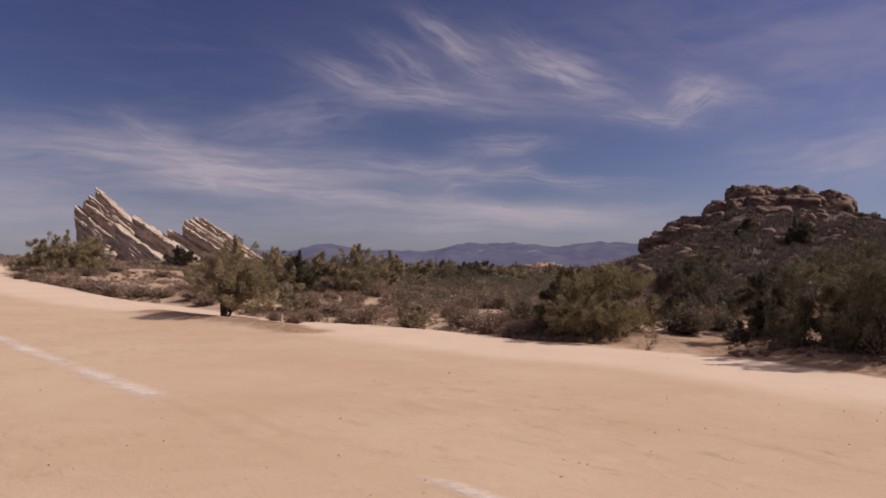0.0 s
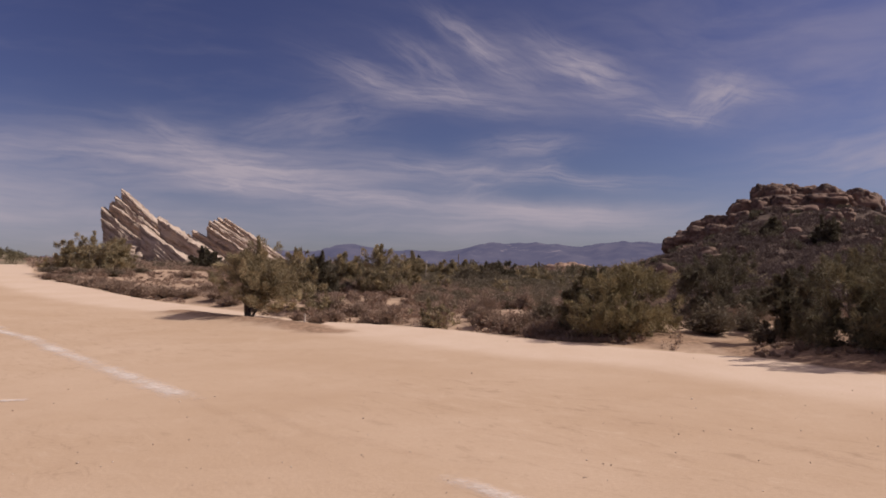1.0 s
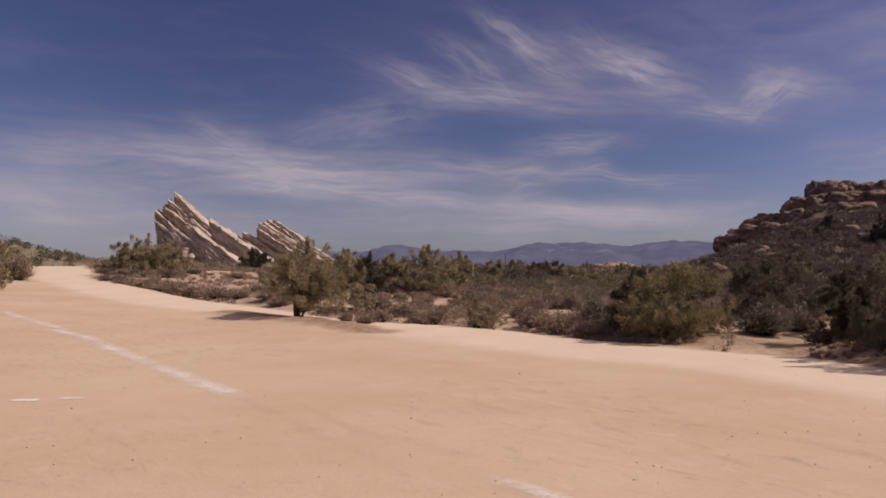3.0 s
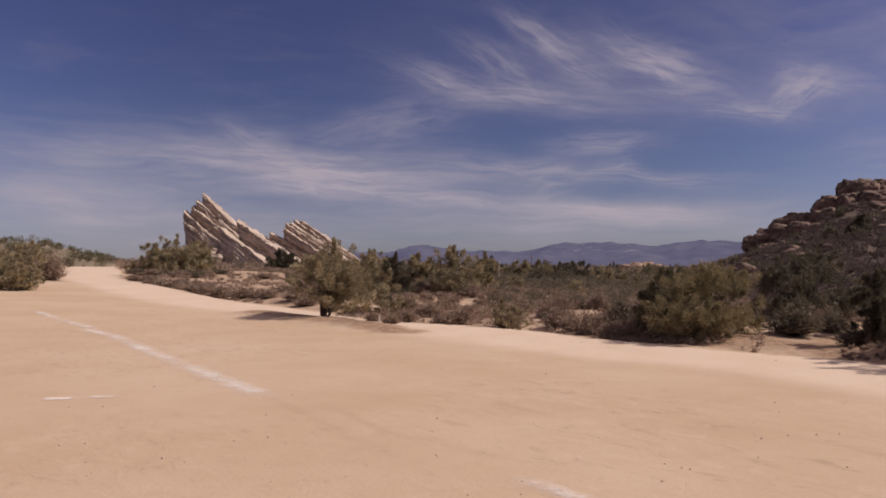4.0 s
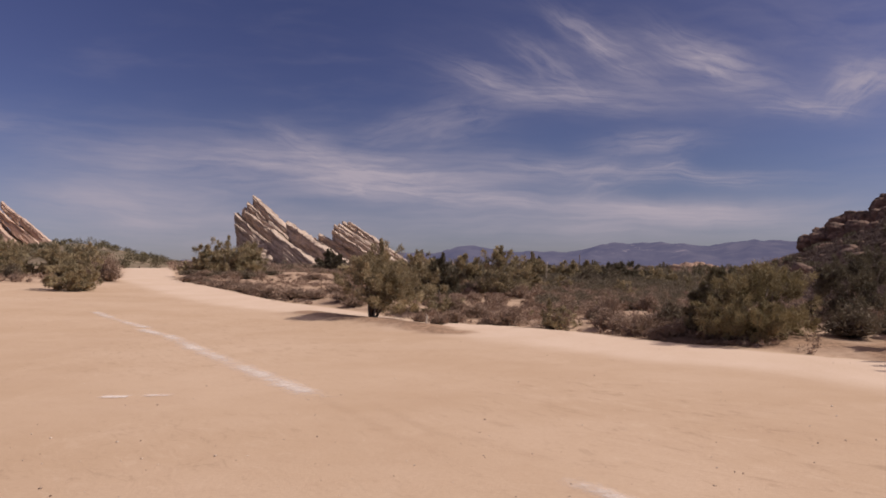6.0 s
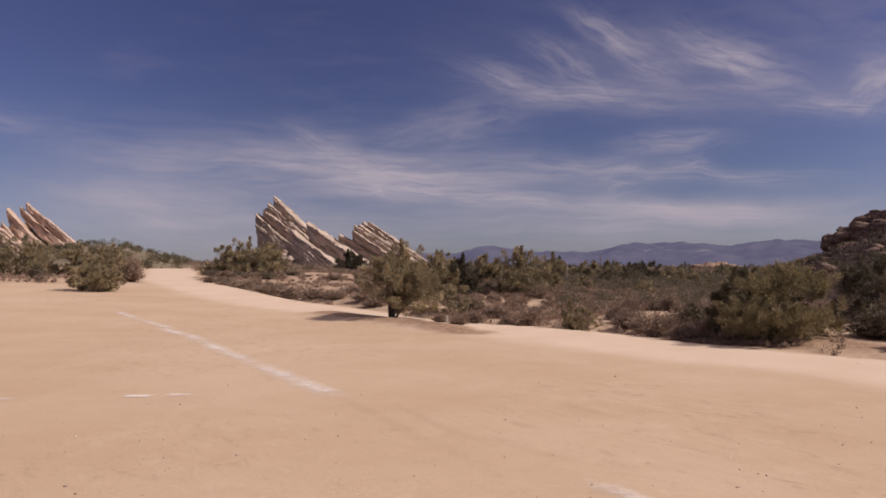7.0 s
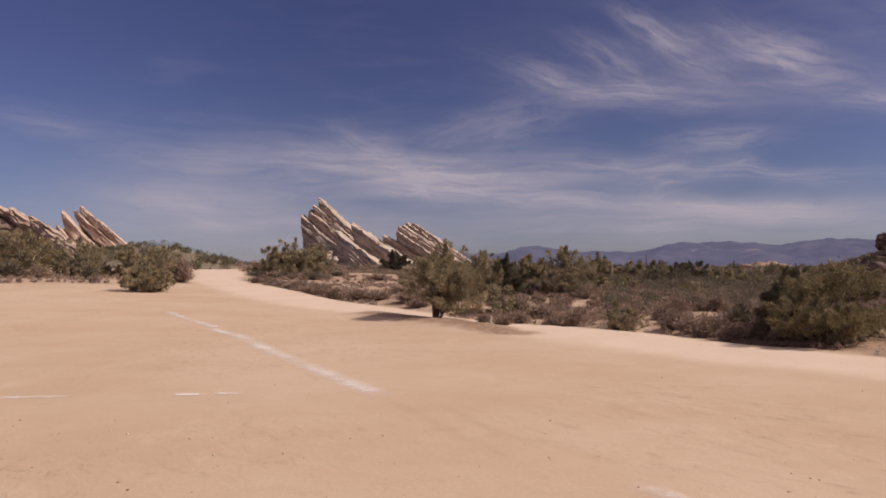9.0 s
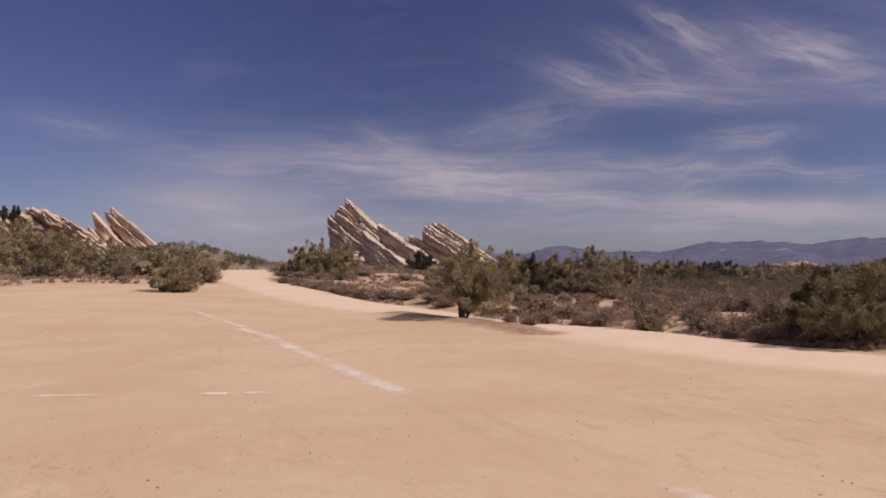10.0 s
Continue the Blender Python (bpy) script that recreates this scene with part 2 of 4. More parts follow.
def worn_mark(mat, low, high, most):
    """A mark that has partly blown away, with bare ground between."""
    n = Nodes(mat.node_tree)
    place = n.add("ShaderNodeTexCoord", 3)
    edge = n.add("ShaderNodeAttribute", 2, read="worn")
    grain = n.noise(place, 14.0, 8.0, 0.8)
    gaps = n.noise(place, 1.7, 6.0, 0.7)
    solid = n.add("ShaderNodeBsdfDiffuse", Color=n.mix(n.ramp(grain, 0.3, 0.7), low, high))
    clear = n.add("ShaderNodeBsdfTransparent")
    left = n.math("ADD", edge, n.math("MULTIPLY_ADD", grain, 0.9, -0.45))
    left = n.math("ADD", left, n.math("MULTIPLY_ADD", gaps, 1.3, -0.6))
    fac = n.math("MULTIPLY", n.ramp(left, 0.0, 1.25), most)
    n.add("ShaderNodeOutputMaterial", Surface=n.add("ShaderNodeMixShader", Fac=fac, i1=clear, i2=solid))


worn_mark(CHALK, (0.66, 0.55, 0.48), (0.84, 0.77, 0.73), 0.72)
RUT = material("damp_rut", chalk_build, 0.95)
worn_mark(RUT, (0.34, 0.21, 0.13), (0.42, 0.28, 0.185), 0.07)


def mountain_build():
    """Far ridges, with miles of hazy air painted on as a faint glow."""
    mat = bpy.data.materials.new("far_ridge")
    mat.use_nodes = True
    n = Nodes(mat.node_tree)
    place = n.add("ShaderNodeTexCoord", 3)
    high = n.noise(place, 0.006, 8.0, 0.65)
    veins = n.noise(place, 0.008, 7.0, 0.7)
    up = n.add("ShaderNodeSeparateXYZ", 2, Vector=place)
    colour = n.mix(n.ramp(high, 0.35, 0.7), (0.05, 0.048, 0.055), (0.16, 0.138, 0.135))
    scars = n.math("MULTIPLY", n.math("MULTIPLY", n.ramp(veins, 0.54, 0.66), n.ramp(up, 60.0, 110.0)), n.math("SUBTRACT", 1.0, n.ramp(n.math("ABSOLUTE", n.math("SUBTRACT", n.add("ShaderNodeSeparateXYZ", Vector=place), 210.0)), 100.0, 300.0)))
    colour = n.mix(scars, colour, (0.75, 0.62, 0.56))
    solid = n.add("ShaderNodeBsdfDiffuse", Color=colour)
    # haze put into the ridge surface as a bluish emission
    air = n.add("ShaderNodeEmission", Color=(*HAZE_GLOW, 1), Strength=1.0)
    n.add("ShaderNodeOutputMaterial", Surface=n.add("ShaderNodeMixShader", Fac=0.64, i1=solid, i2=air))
    return mat


HAZE_GLOW = (0.122, 0.118, 0.205)
RIDGE = mountain_build()


# ---- plan ----
def smooth(x, a, b):
    t = np.clip((x - a) / (b - a), 0, 1)
    return t * t * (3 - 2 * t)


def spot(az, d):
    return d * math.sin(radians(az)), d * math.cos(radians(az))


# azimuth, distance, height of the top, width, colour
JUNIPERS = [
    (-15.15, 27.6, 2.6, 2.65, "olive"),
    (-11.82, 37, 2.51, 2.23, "olive"),
    (-10.05, 37, 2.37, 1.53, "dark"),
    (-8.41, 46, 2.57, 2.04, "olive"),
    (-5.73, 41, 2.94, 2.71, "olive"),
    (-3.75, 44, 2.55, 1.54, "olive"),
    (11.11, 19.9, 2.02, 2.60, "gold"),
    (8.28, 20.8, 1.76, 1.38, "mid"),
    (17.67, 25.5, 2.25, 2.89, "dark"),
    (21.39, 19.5, 1.04, 0.89, "dark"),
    (25.58, 17.6, 1.93, 2.15, "mid"),
    (29.04, 16.4, 2.13, 2.05, "mid"),
    (22.94, 22, 1.76, 1.28, "dark"),
    (-25.06, 64, 4.3, 4.3, "olive"),
    (-26.5, 65, 3.9, 3.2, "olive"),
    (-23.8, 66, 4.05, 2.9, "olive"),
    (-18.22, 75, 3.66, 2.19, "dark"),
    (-17.6, 74, 3.25, 1.48, "dark"),
    (-34.61, 45, 2.44, 2.69, "olive"),
    (-33.89, 62, 3.75, 3.52, "olive"),
    (-35.7, 64, 3.72, 2.54, "olive"),
    (-38.67, 64, 4.36, 4.35, "olive"),
    (-42.02, 66, 4.9, 4.58, "olive"),
    (-44.1, 66, 5.51, 4.50, "olive"),
    (-46.41, 64, 5.37, 4.66, "olive"),
    (-1.55, 70, 2.1, 3.43, "olive"),
    (0.65, 80, 2.35, 3.92, "olive"),
    (2.65, 75, 2.06, 4.72, "dark"),
    (5.04, 62, 1.86, 3.89, "olive"),
    (-3.36, 78, 2.31, 2.72, "dark"),
    (-11.03, 60, 3.01, 2.47, "olive"),
    (23.83, 97, 7.9, 2.4, "dark"),
    (20.6, 108, 8.3, 2.2, "dark"),
]
# middle of the graded track and half its width
ROAD = [(30, -14, 2.0), (14, 3, 2.0), (9.2, 8.0, 1.7), (6.4, 11.5, 1.6), (4.5, 15.0, 1.6), (2.5, 16.7, 1.7), (0.2, 19.3, 1.8), (-1.5, 21.7, 2.0), (-3.6, 23.7, 2.0),
        (-5.4, 25.8, 1.0), (-7.9, 28.3, 1.1), (-10.4, 30.5, 1.6), (-12.3, 31.8, 1.9), (-14.8, 33.9, 1.9), (-18.9, 38.5, 2.05), (-22.0, 42.5, 2.1), (-29.9, 51.9, 2.0),
        (-41, 71.2, 2.3), (-54, 92, 2.6), (-63, 125, 2.6)]
ROAD_HALF = np.array([q[2] for q in ROAD])
ROAD = np.array([q[:2] for q in ROAD], float)
# litter under the right-hand junipers, with their ground shade put into the colour
DUFF_SHADE = np.array([(6.16, 18.16), (6.36, 16.39), (6.75, 14.75), (7.34, 13.42), (7.59, 12.72)], float)
DRIFT = np.array([(1.4, 21.7), (2.6, 20.7), (3.9, 19.5), (5.2, 18.5)], float)
BERM = np.array([(-10.0, 28.2), (-8.3, 26.6), (-6.4, 25.0), (-5.0, 23.4), (-3.8, 21.8)], float)


def off_line(x, y, line):
    """Distance to a line, and how far along it (0 to 1); side is positive on the lot's side."""
    best, along, side = np.full(x.shape, 1e9), np.zeros(x.shape), np.zeros(x.shape)
    for i, (a, b) in enumerate(zip(line[:-1], line[1:])):
        e = b - a
        t = np.clip(((x - a[0]) * e[0] + (y - a[1]) * e[1]) / (e @ e), 0, 1)
        dx, dy = x - a[0] - t * e[0], y - a[1] - t * e[1]
        d = np.hypot(dx, dy)
        m = d < best
        best, along = np.where(m, d, best), np.where(m, (i + t) / (len(line) - 1), along)
        side = np.where(m, np.sign(e[0] * dy - e[1] * dx), side)
    return best, along, side


def wave(x, y, s, p):
    return np.sin(x / s + p) * np.cos(y / s * 1.13 + 2.1 * p) + 0.5 * np.sin(x / s * 2.3 - y / s * 1.7 + p)


def bump(x, y, cx, cy, sx, sy, h, turn=0.0):
    c, s = math.cos(radians(turn)), math.sin(radians(turn))
    u, v = (x - cx) * c + (y - cy) * s, -(x - cx) * s + (y - cy) * c
    return h * np.exp(-(u / sx) ** 2 - (v / sy) ** 2)


def land(x, y):
    """Height of the ground, and how much is road, litter with tree shade, and wild scrub."""
    x, y = np.asarray(x, float), np.asarray(y, float)
    d, az = np.hypot(x, y), np.degrees(np.arctan2(x, y))
    u = -0.85 * x + 0.53 * y
    rise = 0.04 * 3.0 * np.logaddexp(0, (np.minimum(u, 78) - 21) / 3.0) - 0.05 * np.clip(u - 82, 0, 50)
    rise = rise * smooth(y, -30, 10)
    off, along, side = off_line(x, y, ROAD)
    half = np.interp(along * (len(ROAD) - 1), np.arange(len(ROAD)), ROAD_HALF)
    road = 1 - np.where(side > 0, smooth(off, half - 1.0, half + 1.3), smooth(off, half - 0.7, half - 0.1))
    lot = (side > 0) & (u < 62) | (off < half + 0.3)
    scrub = np.where(side < 0, smooth(off, half - 0.4, half + 0.1), 0.0)
    edge_l = smooth(u + 1.2 * wave(x, y, 4.0, 0.5), 47.5, 50) * (side > 0) * smooth(off, half, half + 1.0)
    scrub = np.maximum(scrub, edge_l)
    bank = 0.22 * np.where(side < 0, smooth(off, half - 0.1, half + 1.4), 0.0) * (1 - smooth(d, 60, 90))
    lumps = scrub * (0.10 * wave(x, y, 1.9, 1.0) + 0.16 * wave(x, y, 6.0, 2.0))
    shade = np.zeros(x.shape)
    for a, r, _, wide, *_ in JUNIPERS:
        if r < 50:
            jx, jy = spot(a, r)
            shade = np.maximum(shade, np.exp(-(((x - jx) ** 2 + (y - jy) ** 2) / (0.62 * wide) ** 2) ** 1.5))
    berm, ba, _ = off_line(x, y, BERM)
    mound = np.exp(-(berm / 0.85) ** 2) * 0.15 * (1 - smooth(ba, 0.75, 1.0))
    road = road * (1 - 0.9 * np.exp(-(berm / 0.9) ** 2))
    # berm litter is plain; juniper litter also holds tree shade as dark colour
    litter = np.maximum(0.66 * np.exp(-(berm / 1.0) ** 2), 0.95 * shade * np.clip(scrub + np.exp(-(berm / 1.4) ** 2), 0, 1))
    duff_shade = np.minimum(off_line(x, y, DUFF_SHADE)[0], 0.55 * off_line(x, y, DUFF_SHADE + np.array([1.5, 1.0]))[0])
    litter = np.maximum(litter, 0.85 * np.exp(-(duff_shade / 0.8) ** 4))
    litter = np.maximum(litter, 0.62 * np.exp(-(off_line(x, y, DRIFT)[0] / 0.9) ** 2))
    z = rise + bank + lumps + mound + 0.002 * wave(x, y, 2.7, 0.3) + 0.001 * wave(x, y, 0.8, 0.9)
    # rise to the tilted slabs, the ridge by the road, the rocky hill
    z = z + bump(x, y, -92, 285, 80, 80, 4.6) + bump(x, y, -165, 195, 60, 62, 7.0, 40)
    z = z + bump(x, y, -96, 235, 7, 12, 5.0) + bump(x, y, -87, 127, 18, 28, 6.6, 35)
    tall = 12.9 * smooth(az, 10.0, 21.5) * (1 - 0.30 * smooth(az, 24.5, 33.0)) * (1 - 0.5 * smooth(az, 33, 60)) + 0.8 * np.exp(-((az - 13.0) / 1.8) ** 2) - 1.0 * np.exp(-((az - 17.3) / 1.8) ** 2)
    tall = tall * (1 - smooth(az, 60, 95))
    hill = tall * smooth(d, 52, 172) ** 0.85 * (1 - smooth(d, 178, 320))
    hill = hill * (1 + 0.06 * wave(x, y, 7.0, 0.7)) + (hill > 1) * 0.25 * wave(x, y, 3.0, 1.7)
    z = z + hill + smooth(d, 200, 600) * (1 - smooth(d, 900, 2500)) * 1.6
    z = z + smooth(d, 110, 220) * 0.4 * wave(x, y, 25.0, 0.4)
    return z, road, np.clip(litter, 0, 1), np.clip(scrub, 0, 1), smooth(hill, 0.3, 3.0), np.maximum(smooth(d, 75, 130), smooth(d, 29, 60) * smooth(az, -16, -12)) * np.clip(scrub, 0, 1)


def height(x, y):
    return float(land(np.array([x]), np.array([y]))[0][0])


# ---- mesh helpers ----
def mesh_of(name, verts, faces, mat, shade=True):
    me = bpy.data.meshes.new(name)
    me.from_pydata([tuple(v) for v in verts] if not isinstance(verts, np.ndarray) else verts.tolist(), [], faces if isinstance(faces, list) else faces.tolist())
    me.materials.append(mat)
    if shade:
        me.polygons.foreach_set("use_smooth", [True] * len(me.polygons))
    me.update()
    return me


def part(name, me, parent, label=""):
    ob = new(name, me)
    ob.parent = parent
    return tagged(ob, label)


def thing(name, m, label, category, group="", kind=""):
    ob = new(name)
    ob.empty_display_size = 0.2
    ob.matrix_world = m
    return tagged(ob, label, category, group, kind)


# ---- ground ----
def ground_sheet():
    fine = np.arange(-56, 42, 0.28)
    coarse = np.arange(42, 304, 4.0)
    angles = np.radians(np.concatenate([fine, coarse]))
    radii = [0.0]
    r = 1.5
    while r < 4900:
        radii.append(r)
        r *= 1.021
    radii = np.array(radii[1:])
    na, nr = len(angles), len(radii)
    aa, rr = np.meshgrid(angles, radii)
    x, y = (rr * np.sin(aa)).ravel(), (rr * np.cos(aa)).ravel()
    z, road, litter, scrub, stony, brush = land(x, y)
    verts = np.stack([x, y, z], 1)
    verts = np.vstack([verts, [[0, 0, 0]]])
    i = np.arange(nr - 1)[:, None] * na
    j = np.arange(na)[None, :]
    k = (j + 1) % na
    faces = np.stack([i + j, i + na + j, i + na + k, i + k], -1).reshape(-1, 4)[:, ::-1].tolist()
    hub = len(verts) - 1
    faces += [[hub, int((q + 1) % na), int(q)] for q in range(na)]
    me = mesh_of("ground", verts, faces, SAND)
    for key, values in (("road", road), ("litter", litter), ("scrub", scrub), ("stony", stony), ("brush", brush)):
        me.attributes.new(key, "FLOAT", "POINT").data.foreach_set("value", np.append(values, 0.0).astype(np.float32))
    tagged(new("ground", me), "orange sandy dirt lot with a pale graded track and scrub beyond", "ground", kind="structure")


ground_sheet()


def mountains():
    az = np.radians(np.arange(-75, 75, 0.2))
    dist = np.linspace(2600, 4700, 48)
    aa, dd = np.meshgrid(az, dist)
    x, y = dd * np.sin(aa), dd * np.cos(aa)
    deg = np.degrees(aa)
    ridge = 66 + 44 * smooth(deg, -30, -13) + 44 * np.exp(-((deg + 8.3) / 1.7) ** 2) + 42 * smooth(deg, -1.8, 1.9)
    ridge = ridge - 18 * np.exp(-((deg - 8.3) / 1.2) ** 2) + 8 * np.exp(-((deg - 10.4) / 1.2) ** 2) - 26 * smooth(deg, 11.2, 19)
    shape = smooth(dd, 2600, 4200) * (1 - 0.25 * smooth(dd, 4200, 4700))
    rough = np.array([noise.ridged_multi_fractal(Vector((a / 420, b / 420, 3.0)), 0.9, 2.1, 6, 1.0, 2.0) for a, b in zip(x.ravel(), y.ravel())]).reshape(x.shape)
    z = ridge * shape + (rough - 1.2) * 22 * smooth(dd, 2600, 3400) * (1 - 0.6 * smooth(dd, 4000, 4300)) + 3 * np.sin(deg * 2.9) * np.sin(deg * 1.31 + 1) - 4
    verts = np.stack([x.ravel(), y.ravel(), z.ravel()], 1)
    na, nr = len(az), len(dist)
    i, j = np.arange(nr - 1)[:, None] * na, np.arange(na - 1)[None, :]
    faces = np.stack([i + j, i + j + 1, i + na + j + 1, i + na + j], -1).reshape(-1, 4)
    tagged(new("mountain_range", mesh_of("mountain_range", verts, faces, RIDGE)), "far mountain range with painted blue haze and pale scars", "mountains", kind="structure")


mountains()


# ---- rock ----
def box_grid(nx, ny, nz):
    """Points and faces of a cube's skin from -1 to 1, cut nx by ny by nz."""
    index, verts, faces = {}, [], []

    def at(p):
        key = tuple(round(c, 5) for c in p)
        if key not in index:
            index[key] = len(verts)
            verts.append(key)
        return index[key]
    for axis, (na, nb) in enumerate(((ny, nz), (nz, nx), (nx, ny))):
        for end in (-1, 1):
            for a in range(na):
                for b in range(nb):
                    quad = []
                    for da, db in ((0, 0), (1, 0), (1, 1), (0, 1)):
                        p = [0, 0, 0]
                        p[axis], p[(axis + 1) % 3], p[(axis + 2) % 3] = end, -1 + 2 * (a + da) / na, -1 + 2 * (b + db) / nb
                        quad.append(at(p))
                    faces.append(quad if end > 0 else quad[::-1])
    return np.array(verts, float), faces


def rough_up(p, seed, big, small, beds=0.0, spacing=1.0):
    """Weathering: broad swells, blocky cracks, pits, and grooves along the bedding (z)."""
    out = p.copy()
    for i, v in enumerate(p):
        q = Vector(v)
        a = noise.noise_vector(q / 5.0 + Vector((seed, 0, 0)))
        b = noise.noise_vector(q / 1.4 + Vector((0, seed, 0)))
        c = noise.noise_vector(q / 0.55 + Vector((seed, seed, 0)))
        shift = a * big + b * small + c * small * 0.45
        near, _ = noise.voronoi(Vector((v[0] / 5.5, v[1] / 4.0, v[2] / 2.2 + seed)))
        crack = max(0.0, 1 - (near[1] - near[0]) * 6)
        w = v[2] / spacing + 0.8 * noise.noise(Vector((v[0] / 8, v[1] / 8, seed)))
        groove = max(0.0, 1 - abs((w % 1.0) - 0.5) * 5)
        step = noise.cell(Vector((0, seed, math.floor(w)))) - 0.5
        inward = Vector((-0.5 * math.copysign(1, v[0]), -math.copysign(1, v[1]), 0))
        shift += inward * (groove * beds + crack * beds * 0.9 + step * beds * 1.6)
        shift.z -= crack * 0.5 * beds * math.copysign(1, v[2])
        out[i] = q + shift
    return out


def bed_mesh(length, deep, thick, seed, shear, skew, ragged):
    """One tilted bed of sandstone: x down the dip from its raised end, y away, z across the bedding."""
    nx, ny, nz = max(14, int(length / 0.42)), max(8, int(deep / 1.1)), max(5, int(thick / 0.38))
    p, faces = box_grid(nx, ny, nz)
    p = p / (np.abs(p) ** 30.0).sum(1, keepdims=True) ** (1 / 30.0)
    p = p * (length / 2, deep / 2, thick / 2)
    p[:, 0] += length / 2
    p[:, 2] -= thick / 2
    front = p[:, 1] < 0
    # the raised end is undercut, so that its top comes to a sharp edge
    p[:, 2] *= 0.7 + 0.3 * np.clip(p[:, 0] / (0.25 * length), 0, 1)
    high = np.clip(1 - p[:, 0] / (length * 0.6), 0, 1)
    p[:, 0] -= high * p[:, 2] * shear
    p[:, 1] = p[:, 1] * (1 - 0.55 * high) - p[:, 0] * math.tan(radians(skew))
    # the front wall leans out over the bed below
    p[:, 1] += np.where(front, -1, 0) * p[:, 2] * 0.12
    p = rough_up(p, seed * 3.7, ragged, ragged * 0.5, 0.36, max(0.9, thick / 3.2))
    return mesh_of("bed", p, faces, ROCK, False)


def formation(name, label, az, d, tilt, dip, beds, mat, seed):
    """Slabs: across and up (m) of the raised top corner, length, thickness, depth, how far behind the front, lean, undercut, skew of the wall."""
    x, y = spot(az, d)
    base = thing(name, pose(x, y, 0, 0, 0, -az), label, "rock formation")
    for k, (px, pz, length, thick, deep, back, lean, shear, skew) in enumerate(beds):
        me = bed_mesh(length, deep, thick, seed + k, shear, skew, 0.3 + 0.05 * thick)
        me.materials[0] = mat
        ob = part("slab", me, base)
        ob.matrix_local = pose(px, back + deep / 2, pz - 0.3 * deep * math.sin(radians(tilt)), tilt) @ pose(0, 0, 0, 0, dip + lean, 0)
    return base


def boulder_mesh(sx, sy, sz, seed, mat, cuts=7, power=2.5):
    p, faces = box_grid(cuts, cuts, cuts)
    p = p / (np.abs(p) ** power).sum(1, keepdims=True) ** (1 / power)
    out = []
    for v in p:
        q = Vector(v)
        a = 0.42 * noise.noise(q * 0.9 + Vector((seed, 1, 2))) + 0.16 * noise.noise(q * 2.6 + Vector((1, seed, 5)))
        near, _ = noise.voronoi(q * 1.5 + Vector((seed, seed, 0)))
        a += 0.07 * noise.noise(q * 6.0 + Vector((seed, 3, 1))) - 0.15 * max(0.0, 1 - (near[1] - near[0]) * 5)
        out.append((v[0] * sx / 2 * (1 + a), v[1] * sy / 2 * (1 + a), v[2] * sz / 2 * (1 + 0.7 * a)))
    return mesh_of("boulder", np.array(out), faces, mat)


def boulder(az, d, z, width, tall, seed, mat, label, deep=None, roll=0.0, rest=False, cuts=7, power=2.5):
    """A boulder with its middle at height z, or resting on the ground."""
    x, y = spot(az, d)
    if rest:
        z = height(x, y) + 0.22 * tall
    ob = new("boulder", boulder_mesh(width, deep or width * 0.9, tall, seed, mat, cuts, power))
    ob.matrix_world = pose(x, y, z, 0, roll, -az + 20 * math.sin(seed * 5))
    return tagged(ob, label, "boulder", "boulders")


SLAB_AZ = -19.09
SLABS = [
    (-20.6, 28.6, 24, 3.4, 15, 7.0, 5, 1.0, 3),
    (-22.1, 26.2, 25, 3.6, 16, 5.2, 2, 0.8, 2),
    (-23.4, 24.4, 25, 4.0, 17, 3.4, 2, 0.8, 0),
    (-25.8, 22.6, 24, 5.2, 18, 1.6, 3, 0.9, 3),
    (-25.4, 19.2, 22, 8.5, 17, 0.9, 1, 0.85, 6),
    (-23.3, 13.2, 16, 5.0, 12, 1.0, 0, 0.8, 12),
    (-9.4, 18.9, 33, 9.5, 13, -11.0, -6, 1.0, 36),
    (-6.4, 14.0, 28, 7.0, 11, -14.0, -6, 0.8, 34),
    (-13.6, 15.9, 21, 6.0, 11, -17.0, -4, 0.9, 34),
    (-14.8, 12.6, 19, 7.0, 10, -16.0, -4, 0.8, 34),
    (-9.4, 9.9, 8, 3.4, 6, -22.0, 0, 0.5, 28),
    (1.2, 15.6, 23, 2.6, 14, 3.5, -8, 0.7, 8),
    (-0.6, 14.2, 26, 6.5, 12, 1.0, -6, 0.7, 14),
    (11.0, 20.7, 25, 2.8, 18, 9.0, -3, 0.6, 0),
    (9.3, 20.3, 26, 2.8, 18, 7.2, -4, 0.6, 3),
    (7.7, 19.7, 27, 3.0, 18, 5.2, -5, 0.6, 0),
    (6.1, 18.9, 28, 3.2, 18, 3.2, -5, 0.7, 4),
    (5.3, 17.5, 27, 8.5, 16, 1.4, -4, 0.75, 6),
]
formation("rock_formation", "pale tan sandstone slabs tilted up to a sharp overhanging peak", SLAB_AZ, 260, 7, 37, SLABS, ROCK, 10)
PINK_AZ = -38.86
